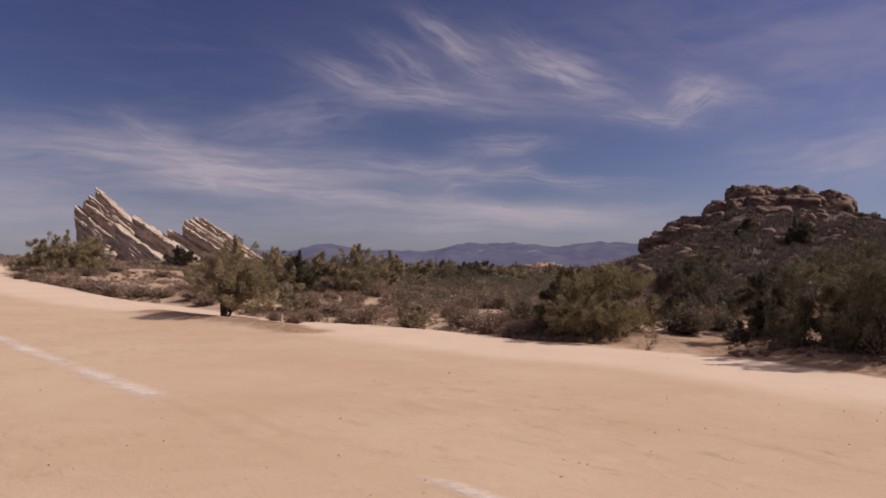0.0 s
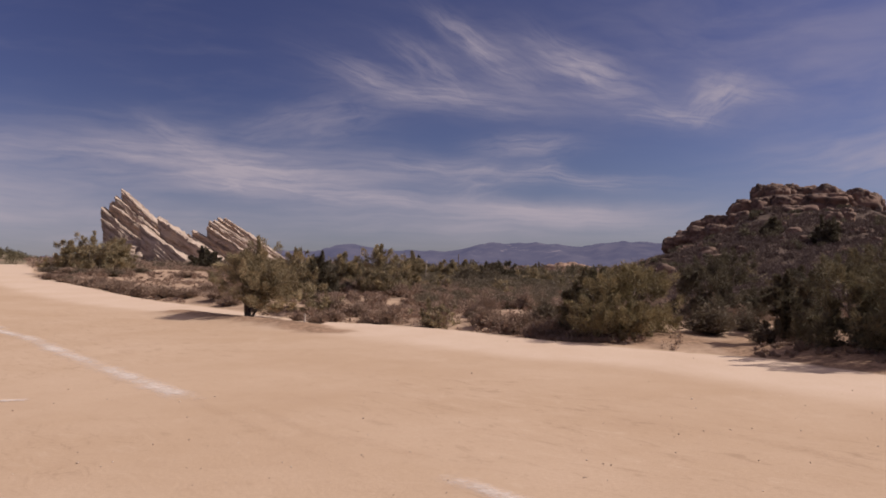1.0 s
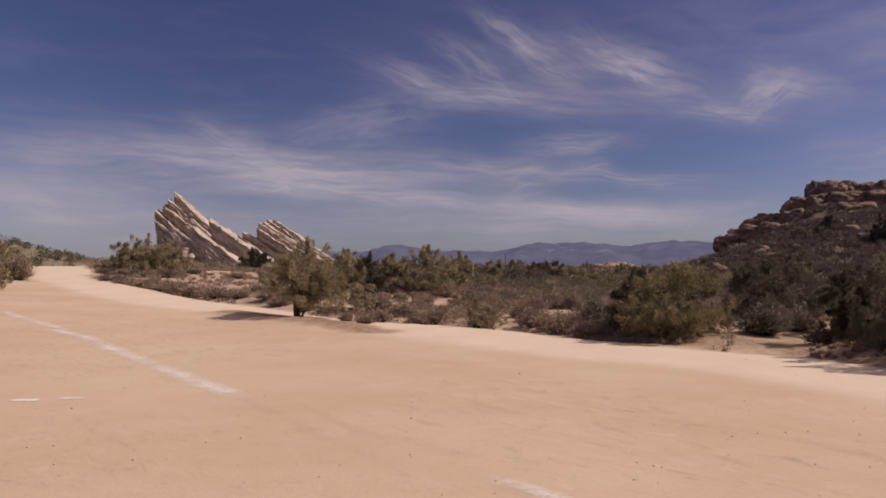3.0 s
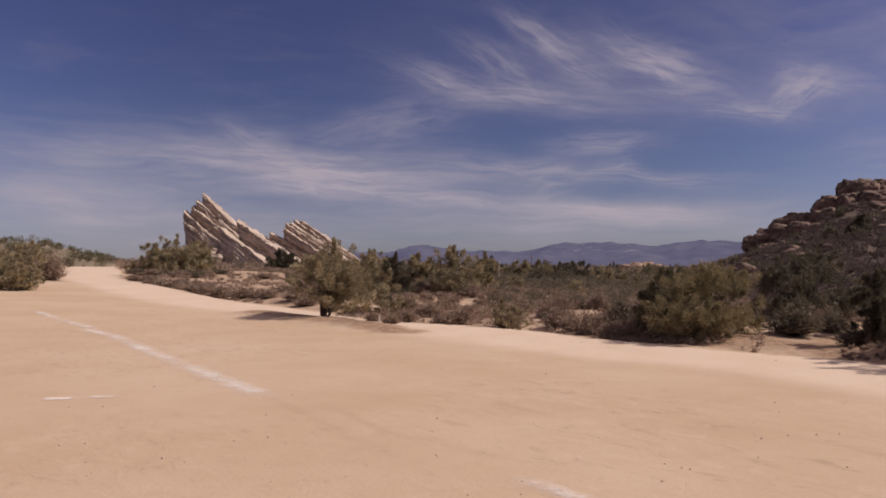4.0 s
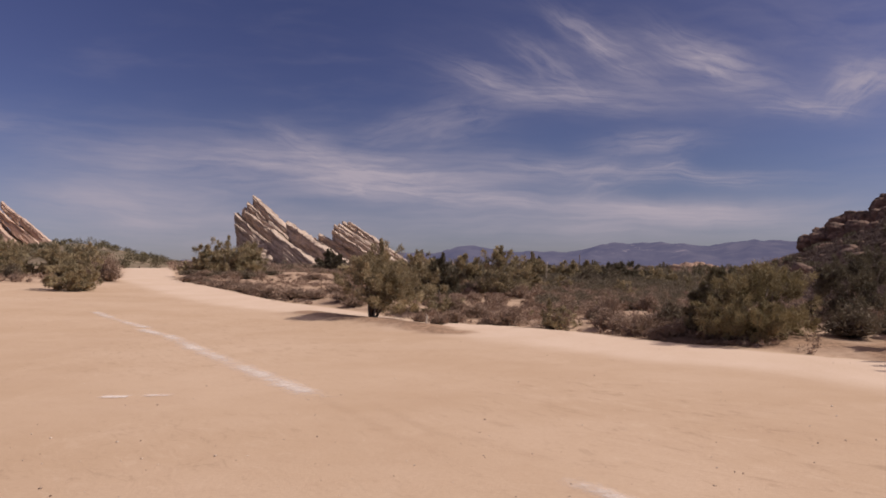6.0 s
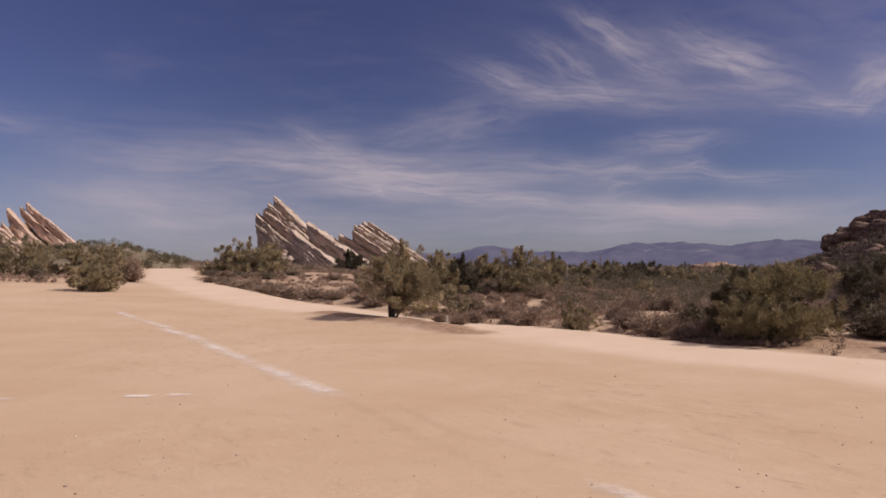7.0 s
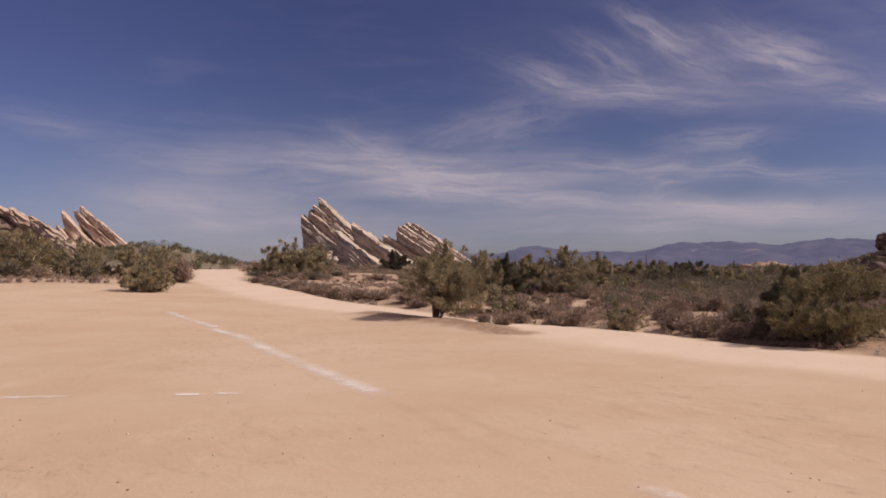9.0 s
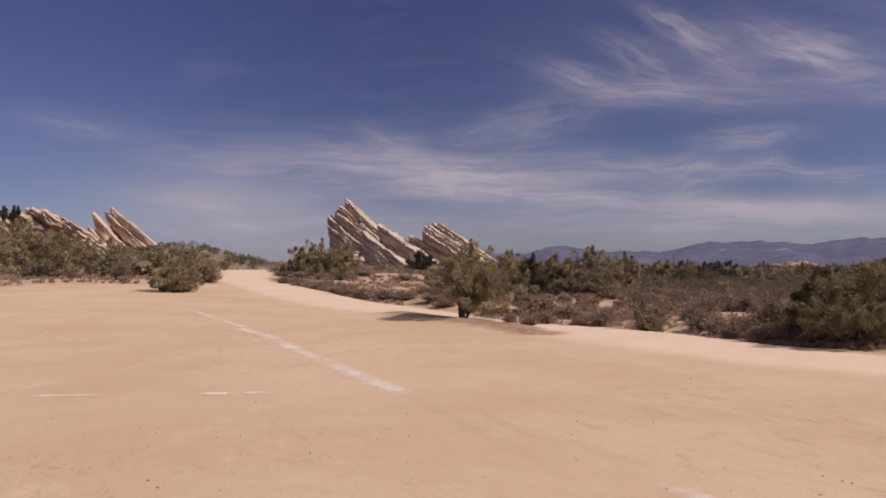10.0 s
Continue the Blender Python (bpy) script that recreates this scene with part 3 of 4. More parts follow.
PINK = [
    (-0.1, 21.7, 26, 1.8, 12, 4, 2, 0.8, 26),
    (-1.5, 20.2, 24, 2.2, 12, 1.8, 2, 1.3, 26),
    (-0.3, 16, 21, 4.5, 9, 4, 3, 0.9, 26),
    (-4.1, 19, 18, 5.6, 12, -4, 8, 1.3, 26),
    (-1.7, 13, 16, 5.5, 12, -3, 4, 0.9, 26),
    (-5.4, 15.2, 8, 1.4, 6, -6, 8, 1.4, 26),
    (-19.1, 20.8, 29, 2.9, 18, -4, -7, 0.8, -8),
    (-16, 19.4, 26, 3.5, 16, -10, -7, 0.7, -8),
    (-23.2, 19.5, 34, 9.7, 16, -8, -10, 0.6, -8),
    (-33.1, 21, 42, 12.9, 20, -8, -10, 0.5, -8),
    (-20.2, 20.3, 38, 9.7, 12, 0, -9, 0.5, -8),
    (-11.2, 17.1, 22, 3.2, 12, -16, -4, 0.8, -8),
    (-13.3, 16, 22, 7.1, 12, -12, -6, 0.8, -8),
]
formation("rock_formation", "pinkish sandstone slabs tilted steeply to a split peak", PINK_AZ, 230, 7, 39, PINK, ROCK_PINK, 40)

PILE = "tumbled pale tan sandstone boulder at the foot of the slabs"
for k in range(30):
    a = -22.45 + random.gauss(0, 0.36)
    boulder(a, 246 + random.uniform(-5, 5), 0, random.uniform(1.3, 3.8), random.uniform(1.1, 3.0), 100 + k, ROCK, PILE, rest=True, power=3.5)
for k in range(10):
    a = -24.44 + random.gauss(0, 0.5)
    boulder(a, 254 + random.uniform(-4, 4), 0, random.uniform(1.5, 4.0), random.uniform(1.4, 3.4), 140 + k, ROCK, PILE, rest=True)

CREST = "large rounded brown sandstone boulder on the hilltop"
# azimuth, distance, height of the middle, width, height
HILL_ROCKS = [
    (20.37, 164, 15.58, 5.5, 4.8),
    (21.73, 165, 16.85, 3.2, 3.0),
    (23.41, 165, 16.26, 6.7, 3.2),
    (22.93, 160, 13.79, 11.2, 4.0),
    (25.21, 164, 15.05, 7.3, 3.0),
    (26.64, 164, 14.5, 2.8, 3.0),
    (18.83, 162, 13.26, 4.1, 4.3),
    (19.5, 156, 10.83, 5.9, 4.4),
    (21.44, 152, 11.1, 8.1, 4.0),
    (20.92, 160, 13.52, 6.7, 4.0),
    (18.06, 160, 10.7, 5.4, 4.0),
    (17.15, 163, 10.47, 4.6, 3.9),
    (16.16, 163, 10.39, 4.1, 3.2),
    (16.67, 155, 8.59, 6.1, 3.7),
    (15.19, 163, 8.77, 4.1, 2.7),
    (14.32, 163, 7.24, 3.7, 2.7),
    (15.71, 156, 7.4, 5.5, 2.6),
    (23.16, 146, 9.88, 6.1, 2.7),
    (18.6, 142, 7.3, 6.0, 2.6),
]
for k, (a, d, z, w, t) in enumerate(HILL_ROCKS):
    # broad ones are cracked into two blocks
    halves = [(0.0, 1.0, 0.0)] if w < 5.0 else [(-0.27, 0.62, 0.2 * math.sin(k * 2.3)), (0.25, 0.66, 0.25 * math.cos(k * 1.7))]
    for h, (side, share, lift) in enumerate(halves):
        here = a + math.degrees(side * w / d)
        x, y = spot(here, d - 1.5 * h)
        # bedded down to the slope below
        low = min(z - t / 2, height(x, y) - 0.3)
        tall = z + t / 2 + lift - low
        single = k in (1, 5, 7)
        boulder(here, d - 1.5 * h, low + tall / 2, w * share * 1.2, tall * 1.06, 200 + k + 40 * h, ROCK_BROWN, CREST,
                roll=0 if single else 5, cuts=14, power=2.2 if single else 2.9)
LEDGE = "low weathered brown sandstone ledge on the hillside"
for k in range(120):
    a, d = random.uniform(12.5, 31), 86 + 56 * random.random() ** 0.8
    w = 0.5 + 1.7 * random.random() ** 2
    boulder(a, d, 0, w, w * random.uniform(0.5, 0.95), 260 + k, ROCK_BROWN, LEDGE, roll=random.uniform(-15, 20), rest=True, cuts=7, power=3.2)


# ---- plants ----
def leaf_cloud(centres, radii, count, size, rng, squash=0.8, lift=0.35, slim=0.26):
    """Many small pointed leaf sprays round the given centres."""
    n = len(centres) * count
    c = np.repeat(centres, count, 0)
    r = np.repeat(radii, count)[:, None]
    v = rng.normal(size=(n, 3))
    v /= np.linalg.norm(v, axis=1, keepdims=True)
    v *= rng.uniform(0.25, 1.0, (n, 1)) ** 0.5
    at = c + v * r * (1, 1, squash)
    out = v + rng.normal(scale=0.5, size=(n, 3)) + (0, 0, lift)
    out /= np.linalg.norm(out, axis=1, keepdims=True)
    side = np.cross(out, v + rng.normal(scale=0.5, size=(n, 3)))
    side /= np.linalg.norm(side, axis=1, keepdims=True)
    s = size * rng.uniform(0.6, 1.5, (n, 1))
    verts = np.stack([at - side * s * slim, at + side * s * slim, at + out * s * 1.5], 1).reshape(-1, 3)
    return verts, np.arange(len(verts)).reshape(-1, 3)


def limb(path, r0, r1, sides=6):
    verts, faces = [], []
    for i, p in enumerate(path):
        r = r0 + (r1 - r0) * i / (len(path) - 1)
        for k in range(sides):
            a = 2 * math.pi * k / sides
            verts.append((p[0] + r * math.cos(a), p[1] + r * math.sin(a), p[2]))
    for i in range(len(path) - 1):
        for k in range(sides):
            m = (k + 1) % sides
            faces.append([i * sides + k, i * sides + m, (i + 1) * sides + m, (i + 1) * sides + k])
    return verts, faces


def plumes(at, axis, length, radius, count, size, rng, slim):
    """Upright tufts of narrow leaf sprays, wider at the foot than at the tip."""
    n = len(at) * count
    rep = np.repeat(np.arange(len(at)), count)
    s = rng.uniform(0, 1, (n, 1)) ** 0.8
    v = rng.normal(size=(n, 3))
    v /= np.linalg.norm(v, axis=1, keepdims=True)
    p = at[rep] + axis[rep] * length[rep, None] * s + v * radius[rep, None] * (1.05 - 0.75 * s) * rng.uniform(0.3, 1.0, (n, 1)) ** 0.5
    out = axis[rep] * 0.8 + v * 0.7 + rng.normal(scale=0.25, size=(n, 3))
    out /= np.linalg.norm(out, axis=1, keepdims=True)
    side = np.cross(out, v + rng.normal(scale=0.4, size=(n, 3)))
    side /= np.linalg.norm(side, axis=1, keepdims=True)
    z = size * rng.uniform(0.6, 1.5, (n, 1))
    verts = np.stack([p - side * z * slim, p + side * z * slim, p + out * z * 1.5], 1).reshape(-1, 3)
    tone = np.repeat(rng.random(len(at))[rep], 3)
    return verts, np.arange(len(verts)).reshape(-1, 3), tone


def juniper_meshes(tall, wide, seed, count=60, leaf=0.10, low=0.05, spires=4, tufts=90, mat=LEAF_OLIVE, limbs=8, slim=0.26, bias=0.0, peak=1.0):
    """Leaning limbs from one root, and a crown of upright leafy tufts gathered in lobes, with gaps between."""
    rng = np.random.default_rng(seed)
    branches, lobes = [], []
    for k in range(limbs + 6):
        a = 2 * math.pi * (k * 0.618 + rng.uniform(-0.1, 0.1))
        f = low + 0.1 + (0.6 - low) * ((k * 0.387 + rng.uniform(0, 0.3)) % 1.0)
        reach = wide / 2 * rng.uniform(0.3, 0.68) * math.sqrt(max(0.1, 1 - ((f - 0.25) / 0.65) ** 2))
        c = np.array([bias * min(1.0, 0.3 + f) + math.cos(a) * reach, math.sin(a) * reach, tall * f])
        lobes.append((c, wide * rng.uniform(0.17, 0.25)))
        if k >= limbs:
            continue
        path, p = [], np.array([0.06 * math.cos(a), 0.06 * math.sin(a), -0.15])
        end = c + np.array([0, 0, 0.12 * tall])
        for s in np.linspace(0, 1, 7):
            path.append(p + (end - p) * np.array([s ** 1.25, s ** 1.25, s ** 0.85]) + rng.normal(scale=0.02 * tall, size=3) * (0 < s < 1))
        v, g = limb(path, 0.045 * tall / 2.4, 0.013)
        branches.append(mesh_of("limb", np.array(v), g, BARK))
    at, axis, length, radius = [], [], [], []
    while len(at) < tufts:
        c, r = lobes[len(at) % len(lobes)]
        v = rng.normal(size=3)
        v /= np.linalg.norm(v)
        q = c + v * r * rng.uniform(0.45, 1.0) * np.array([1, 1, min(1.3, tall / wide * 1.15)])
        q[2] = min(q[2], 0.82 * tall)
        if low < 0.05 and len(at) % 3 == 0:
            # a skirt of low tufts round the foot
            a = rng.uniform(0, 2 * math.pi)
            q = np.array([math.cos(a), math.sin(a), 0]) * wide * rng.uniform(0.15, 0.46) + np.array([0, 0, tall * rng.uniform(0.0, 0.24)])
        if q[2] < low * tall:
            q[2] = (low + 0.2 * rng.random()) * tall
        d = v * 0.6 + np.array([0, 0, 0.65]) + rng.normal(scale=0.25, size=3)
        at.append(q)
        axis.append(d / np.linalg.norm(d))
        length.append(min(wide, tall) * rng.uniform(0.10, 0.21))
        radius.append(min(wide, tall) * rng.uniform(0.06, 0.11))
    for k in range(spires):
        a, reach = rng.uniform(0, 2 * math.pi), wide * rng.uniform(0.02, 0.27)
        h = tall * rng.uniform(0.84, 0.94) * (peak if k < 2 else 1.0)
        for s in range(5):
            at.append(np.array([0.5 * bias + math.cos(a) * reach, math.sin(a) * reach, h - s * 0.08 * tall]) + rng.normal(scale=0.015 * wide, size=3))
            axis.append(np.array([0.1 * math.cos(a), 0.1 * math.sin(a), 0.98]))
            length.append(tall * rng.uniform(0.08, 0.13))
            radius.append(wide * (0.02 + 0.014 * s))
    v, f, tone = plumes(np.array(at), np.array(axis), np.array(length), np.array(radius), count, leaf, rng, slim)
    me = mesh_of("crown", v, f, mat, False)
    me.attributes.new("tone", "FLOAT", "POINT").data.foreach_set("value", tone.astype(np.float32))
    return branches, me


def plant(name, m, label, category, group, branches, crown, stem="limb", top="crown"):
    ob = thing(name, m, label, category, group)
    for me in branches:
        part(stem, me, ob)
    part(top, crown, ob)
    return ob


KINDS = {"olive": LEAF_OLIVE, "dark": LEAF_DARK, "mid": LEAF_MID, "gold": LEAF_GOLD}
WORDS = {"olive": "bushy olive-green juniper with several leaning trunks on sandy ground",
         "dark": "dense dark green juniper bush rooted in brown litter",
         "mid": "dense olive juniper beside the track, shade put into its leaf colour",
         "gold": "broad yellowish-green juniper bush beside the pale track"}
for k, (a, d, top, wide, tone) in enumerate(JUNIPERS):
    x, y = spot(a, d)
    tall, wide = max(1.8, 1.07 * (top - height(x, y))), wide * (1.04 if k == 0 else 1.0 if k < 6 and k != 4 else 1.12)
    leaf = max(0.042, 0.0018 * d)
    tufts = 140 if k == 0 else 190 if d < 28 and wide > 1.6 else 120 if d < 50 else 125
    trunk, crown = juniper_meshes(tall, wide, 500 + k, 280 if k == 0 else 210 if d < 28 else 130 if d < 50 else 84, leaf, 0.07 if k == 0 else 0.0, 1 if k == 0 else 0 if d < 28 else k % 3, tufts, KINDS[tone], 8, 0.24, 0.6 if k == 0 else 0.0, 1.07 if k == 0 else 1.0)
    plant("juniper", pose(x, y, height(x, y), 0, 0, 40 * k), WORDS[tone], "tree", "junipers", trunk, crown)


for a, d, foot, tall in ((-44.39, 224, 14.02, 5.0), (-45.04, 224, 15.34, 3.4)):
    x, y = spot(a, d)
    trunk, crown = juniper_meshes(tall, tall * 0.55, 590 + int(d + tall), 50, 0.34, 0.1, 2, 40, LEAF_DARK)
    plant("juniper", pose(x, y, foot), "lone dark juniper rooted high on the pink slabs", "tree", "junipers", trunk, crown)


def shrub_meshes(tall, wide, seed, blades=900, mat=TWIG, leafy=0.4):
    """A dome of thin dry twigs that fan out from the root, with scraps of leaf."""
    rng = np.random.default_rng(seed)
    n = blades
    a = rng.uniform(0, 2 * math.pi, n)
    tilt = rng.uniform(0, 1, n) ** 0.7 * 1.35
    reach = rng.uniform(0.55, 1.0, n) * (1 + 0.2 * np.sin(3 * a + seed))
    tip = np.stack([np.cos(a) * np.sin(tilt) * wide / 2 * reach, np.sin(a) * np.sin(tilt) * wide / 2 * reach, np.cos(tilt) * tall * reach + 0.05], 1)
    root = tip * rng.uniform(0.1, 0.5, (n, 1)) + rng.normal(scale=0.03, size=(n, 3)) * (1, 1, 0)
    tip += rng.normal(scale=0.05 * tall, size=(n, 3))
    tip[:, 2] = np.maximum(tip[:, 2], 0.02)
    side = np.cross(tip - root, rng.normal(size=(n, 3)))
    side /= np.linalg.norm(side, axis=1, keepdims=True) + 1e-9
    w = 0.0068 * max(tall, wide) + 0.002
    verts = np.stack([root - side * w, root + side * w, tip], 1).reshape(-1, 3)
    stems = mesh_of("twigs", verts, np.arange(len(verts)).reshape(-1, 3), mat, False)
    m = int(n * leafy)
    pick = tip[rng.integers(0, n, m)] * rng.uniform(0.6, 1.0, (m, 1))
    v, f = leaf_cloud(pick, np.full(m, 0.07 * wide), 3, 0.055 * wide, rng, 0.8, 0.4, 0.22)
    return [stems], mesh_of("foliage", v, f, mat, False)


SHRUBS = {"dry": [shrub_meshes(1.0, 1.5, 700 + k, 950, TWIG, 0.3) for k in range(4)],
          "sage": [shrub_meshes(1.0, 1.4, 720 + k, 850, SAGE, 0.5) for k in range(3)],
          "green": [juniper_meshes(1.0, 1.5, 740 + k, 44, 0.06, 0.02, 1, 60, LEAF_OLIVE, 4) for k in range(3)]}
SHRUB_WORDS = {"dry": "low dry brown desert shrub on sandy ground", "sage": "grey-green sagebrush on sandy ground",
               "green": "small olive-green desert bush among dry shrubs"}


def shrub(a, d, tall, wide, tone, k):
    x, y = spot(a, d)
    stems, leaves = SHRUBS[tone][k % len(SHRUBS[tone])]
    m = pose(x, y, height(x, y) - 0.03, 0, 0, 67 * k) @ Matrix.Diagonal((wide / 1.5, wide / 1.5, tall, 1))
    plant("shrub", m, SHRUB_WORDS[tone], "shrub", tone + " shrubs", stems, leaves, "brush" if tone != "green" else "limb", "foliage")


# azimuth, distance, height of the top, width, kind
NEAR_SHRUBS = [
    (-5.53, 25.8, 0.57, 1.35, "dry"),
    (-2.02, 24.3, 0.55, 1.02, "dry"),
    (-7.7, 29.6, 0.53, 1.24, "dry"),
    (3.45, 21.6, 0.63, 1.13, "dry"),
    (5.64, 22.2, 0.97, 1.32, "sage"),
    (7.41, 20.4, 0.32, 0.86, "dry"),
    (4.5, 21.9, 0.6, 1.3, "dry"),
    (6.5, 20.9, 0.5, 1.25, "dry"),
    (5.0, 20.8, 0.36, 1.0, "dry"),
    (8.5, 20.0, 0.4, 1.1, "dry"),
    (2.5, 22.7, 0.55, 1.2, "dry"),
    (16.75, 20.8, 0.92, 1.63, "sage"),
    (18.93, 22.0, 0.69, 1.29, "sage"),
    (-10.42, 24.7, 0.43, 0.80, "dry"),
    (-11.66, 26.3, 0.4, 0.63, "dry"),
    (20.16, 19.4, 0.5, 0.95, "sage"),
    (21.39, 19.2, 0.33, 0.67, "dry"),
    (-20.63, 38.9, 1.02, 1.74, "dry"),
    (-22.19, 41.7, 1.08, 1.63, "dry"),
    (-23.56, 45.8, 1.21, 1.79, "dry"),
    (-24.89, 50.1, 1.43, 1.96, "dry"),
    (-17.04, 35.7, 0.97, 1.65, "dry"),
    (-16.3, 34.3, 0.72, 1.34, "dry"),
    (-17.77, 40.4, 1.1, 1.70, "dry"),
    (-19.23, 58.9, 1.73, 2.06, "dry"),
    (-27.17, 66, 2.1, 2.31, "dry"),
    (-27.4, 60.5, 2.0, 2.2, "sage"),
    (-26.5, 59.5, 1.95, 2.4, "dry"),
    (-25.7, 59.0, 1.9, 2.2, "sage"),
    (-24.8, 58.0, 1.85, 2.1, "dry"),
    (-23.9, 58.5, 1.9, 2.3, "sage"),
    (-23.1, 59.5, 1.9, 2.0, "dry"),
    (-22.2, 62.0, 1.95, 2.0, "sage"),
    (-42.99, 58, 2.63, 2.84, "sage"),
    (-32.53, 56, 2.91, 1.80, "dry"),
    (-33.34, 57, 2.74, 1.76, "dry"),
    (-38.15, 58, 2.38, 1.62, "sage"),
    (-41.37, 58, 2.38, 2.03, "dry"),
    (-9.27, 30.9, 0.8, 1.19, "dry"),
    (-10.43, 32.9, 0.86, 1.27, "dry"),
    (0.25, 30.2, 0.62, 1.69, "dry"),
    (-0.95, 32.0, 0.6, 1.57, "sage"),
    (2.65, 30.4, 0.83, 1.70, "sage"),
]
for k, (a, d, top, wide, tone) in enumerate(NEAR_SHRUBS):
    shrub(a, d, max(0.2, top - height(*spot(a, d))), wide * 1.1, tone, k)


made = 0
gen = np.random.default_rng(5)
az_try, d_try = gen.uniform(-46, 33, 1500), 24 + 95 * gen.random(1500) ** 1.2
x_try, y_try = d_try * np.sin(np.radians(az_try)), d_try * np.cos(np.radians(az_try))
grows = land(x_try, y_try)[3] > 0.85
rng = random.Random(5)
for a, d, ok in zip(az_try, d_try, grows):
    if made == 190 or not ok or (a > 5 and d < 27) or (-23.2 < a < -17.6 and d < 68) or (-28 < a < -17 and d < 58) or (-34.5 < a < -26.5 and d < 100):
        continue
    tone = rng.choices(["dry", "sage", "green"], [5, 3, 3 if d > 40 else 1])[0]
    tall = rng.uniform(0.35, 0.85) * (1.5 if tone == "green" else 1.0)
    shrub(a, d, tall, tall * rng.uniform(1.3, 2.2), tone, made)
    made += 1
# a low row of dry shrubs along the track below the slabs
for k in range(26):
    t = (k + rng.random()) / 26
    x, y = np.array([-12.3, 35.2]) + t * np.array([-14.2, 15.3]) + np.array([0.74, 0.67]) * rng.uniform(-0.1, 0.8)
    shrub(math.degrees(math.atan2(x, y)), math.hypot(x, y), rng.uniform(0.28, 0.58), rng.uniform(0.9, 1.7), rng.choice(["dry", "dry", "dry", "dry", "sage"]), k)
# a broken hedge of dry shrubs on the far edge of the track
for k in range(4, 11):
    q, r = ROAD[k], ROAD[k + 1]
    e = (r - q) / np.hypot(*(r - q))
    for s in np.arange(0, np.hypot(*(r - q)), 0.8):
        if rng.random() < 0.88:
            continue
        x, y = q + e * s + np.array([e[1], -e[0]]) * (max(ROAD_HALF[k:k + 2]) + 0.6 + rng.uniform(0, 1.8))
        if -16 < math.degrees(math.atan2(x, y)) < 5:
            shrub(math.degrees(math.atan2(x, y)), math.hypot(x, y), rng.uniform(0.25, 0.6), rng.uniform(0.7, 1.5), rng.choice(["dry", "dry", "sage"]), k + int(s * 3))


def far_scrub(name, label, mat, spots, count, leaf, seed, slim=0.26):
    gen = np.random.default_rng(seed)
    centres, radii = [], []
    zs = land(np.array([q[0] for q in spots]), np.array([q[1] for q in spots]))[0]
    for (x, y, r), z in zip(spots, zs):
        for k in range(4):
            centres.append((x + gen.normal() * r * 0.5, y + gen.normal() * r * 0.5, z + r * gen.uniform(0.2, 0.75)))
            radii.append(r * gen.uniform(0.35, 0.7))
    centres = np.array(centres)
    size = leaf * np.clip(np.hypot(centres[:, 0], centres[:, 1]) / np.mean(np.hypot(centres[:, 0], centres[:, 1])), 0.5, 1.6) ** 0.7
    v, f = leaf_cloud(centres, np.array(radii), count, np.repeat(size, count)[:, None], gen, 0.8, 0.5, slim)
    me = mesh_of(name, v, f, mat, False)
    bush = np.repeat(gen.random(len(spots)), 4) * 0.7 + gen.random(len(centres)) * 0.3
    me.attributes.new("tone", "FLOAT", "POINT").data.foreach_set("value", np.repeat(bush, count * 3).astype(np.float32))
    tagged(new(name, me), label, "scrub", kind="stuff")


def scatter(n, amin, amax, dmin, dmax, rmin, rmax, seed, keep):
    """Spots (x, y, radius) spread evenly over a sector where keep() allows them."""
    gen = np.random.default_rng(seed)
    a = np.radians(gen.uniform(amin, amax, n * 8))
    d = np.sqrt(gen.uniform(dmin ** 2, dmax ** 2, n * 8))
    x, y, r = d * np.sin(a), d * np.cos(a), gen.uniform(rmin, rmax, n * 8)
    ok = np.flatnonzero(keep(x, y))[:n]
    return list(zip(x[ok], y[ok], r[ok]))


def wild(x, y):
    return land(x, y)[3] > 0.85


def plain(x, y):
    """Scrub that leaves the sandy clearing below the slabs open."""
    a, d = np.degrees(np.arctan2(x, y)), np.hypot(x, y)
    return wild(x, y) & ~((a > -23.2) & (a < -17.6) & (d < 68)) & ~((a > -28) & (a < -17) & (d < 58)) & ~((a > -28) & (a < -22) & (d < 70))


def slope(x, y):
    """Scrub that leaves the tumbled boulders clear."""
    return wild(x, y) & (np.hypot(x + 89, y - 222) > 20)


def hillside(x, y):
    return land(x, y)[4] > 0.3


far_scrub("mid_scrub", "olive-green brush close together on the plain", BRUSH, scatter(380, -14, 13, 45, 95, 0.45, 1.0, 11, plain), 170, 0.068, 71)
far_scrub("mid_scrub", "dark green brush close together on the plain", LEAF_DARK, scatter(360, -15, 13, 47, 110, 0.4, 1.0, 20, plain), 80, 0.08, 79)
far_scrub("mid_scrub", "dry brown brush close together on the plain", TWIG, scatter(380, -17, 14, 40, 95, 0.25, 0.6, 12, plain), 100, 0.065, 72, 0.3)
far_scrub("mid_scrub", "grey sagebrush close together on the plain", SAGE, scatter(330, -17, 14, 44, 110, 0.4, 0.85, 13, plain), 120, 0.07, 73, 0.3)
# the right-hand patch also stands in for dark shade under the trees
far_scrub("dead_brush", "dead brush and litter heaped below the junipers, partly added for their shade", TWIG, scatter(230, 4.0, 10.5, 18.0, 20.6, 0.02, 0.05, 17, plain) + scatter(150, 19.4, 31, 13.6, 18.5, 0.02, 0.05, 18, plain), 22, 0.045, 77)
far_scrub("dry_tufts", "small dry grass tufts on the sandy bank", TWIG, scatter(520, -15, 15, 17, 34, 0.06, 0.17, 21, plain) + scatter(300, -27, -15, 36, 62, 0.08, 0.22, 22, wild) + scatter(260, -50, -33.5, 44, 62, 0.06, 0.2, 24, wild), 12, 0.07, 80)
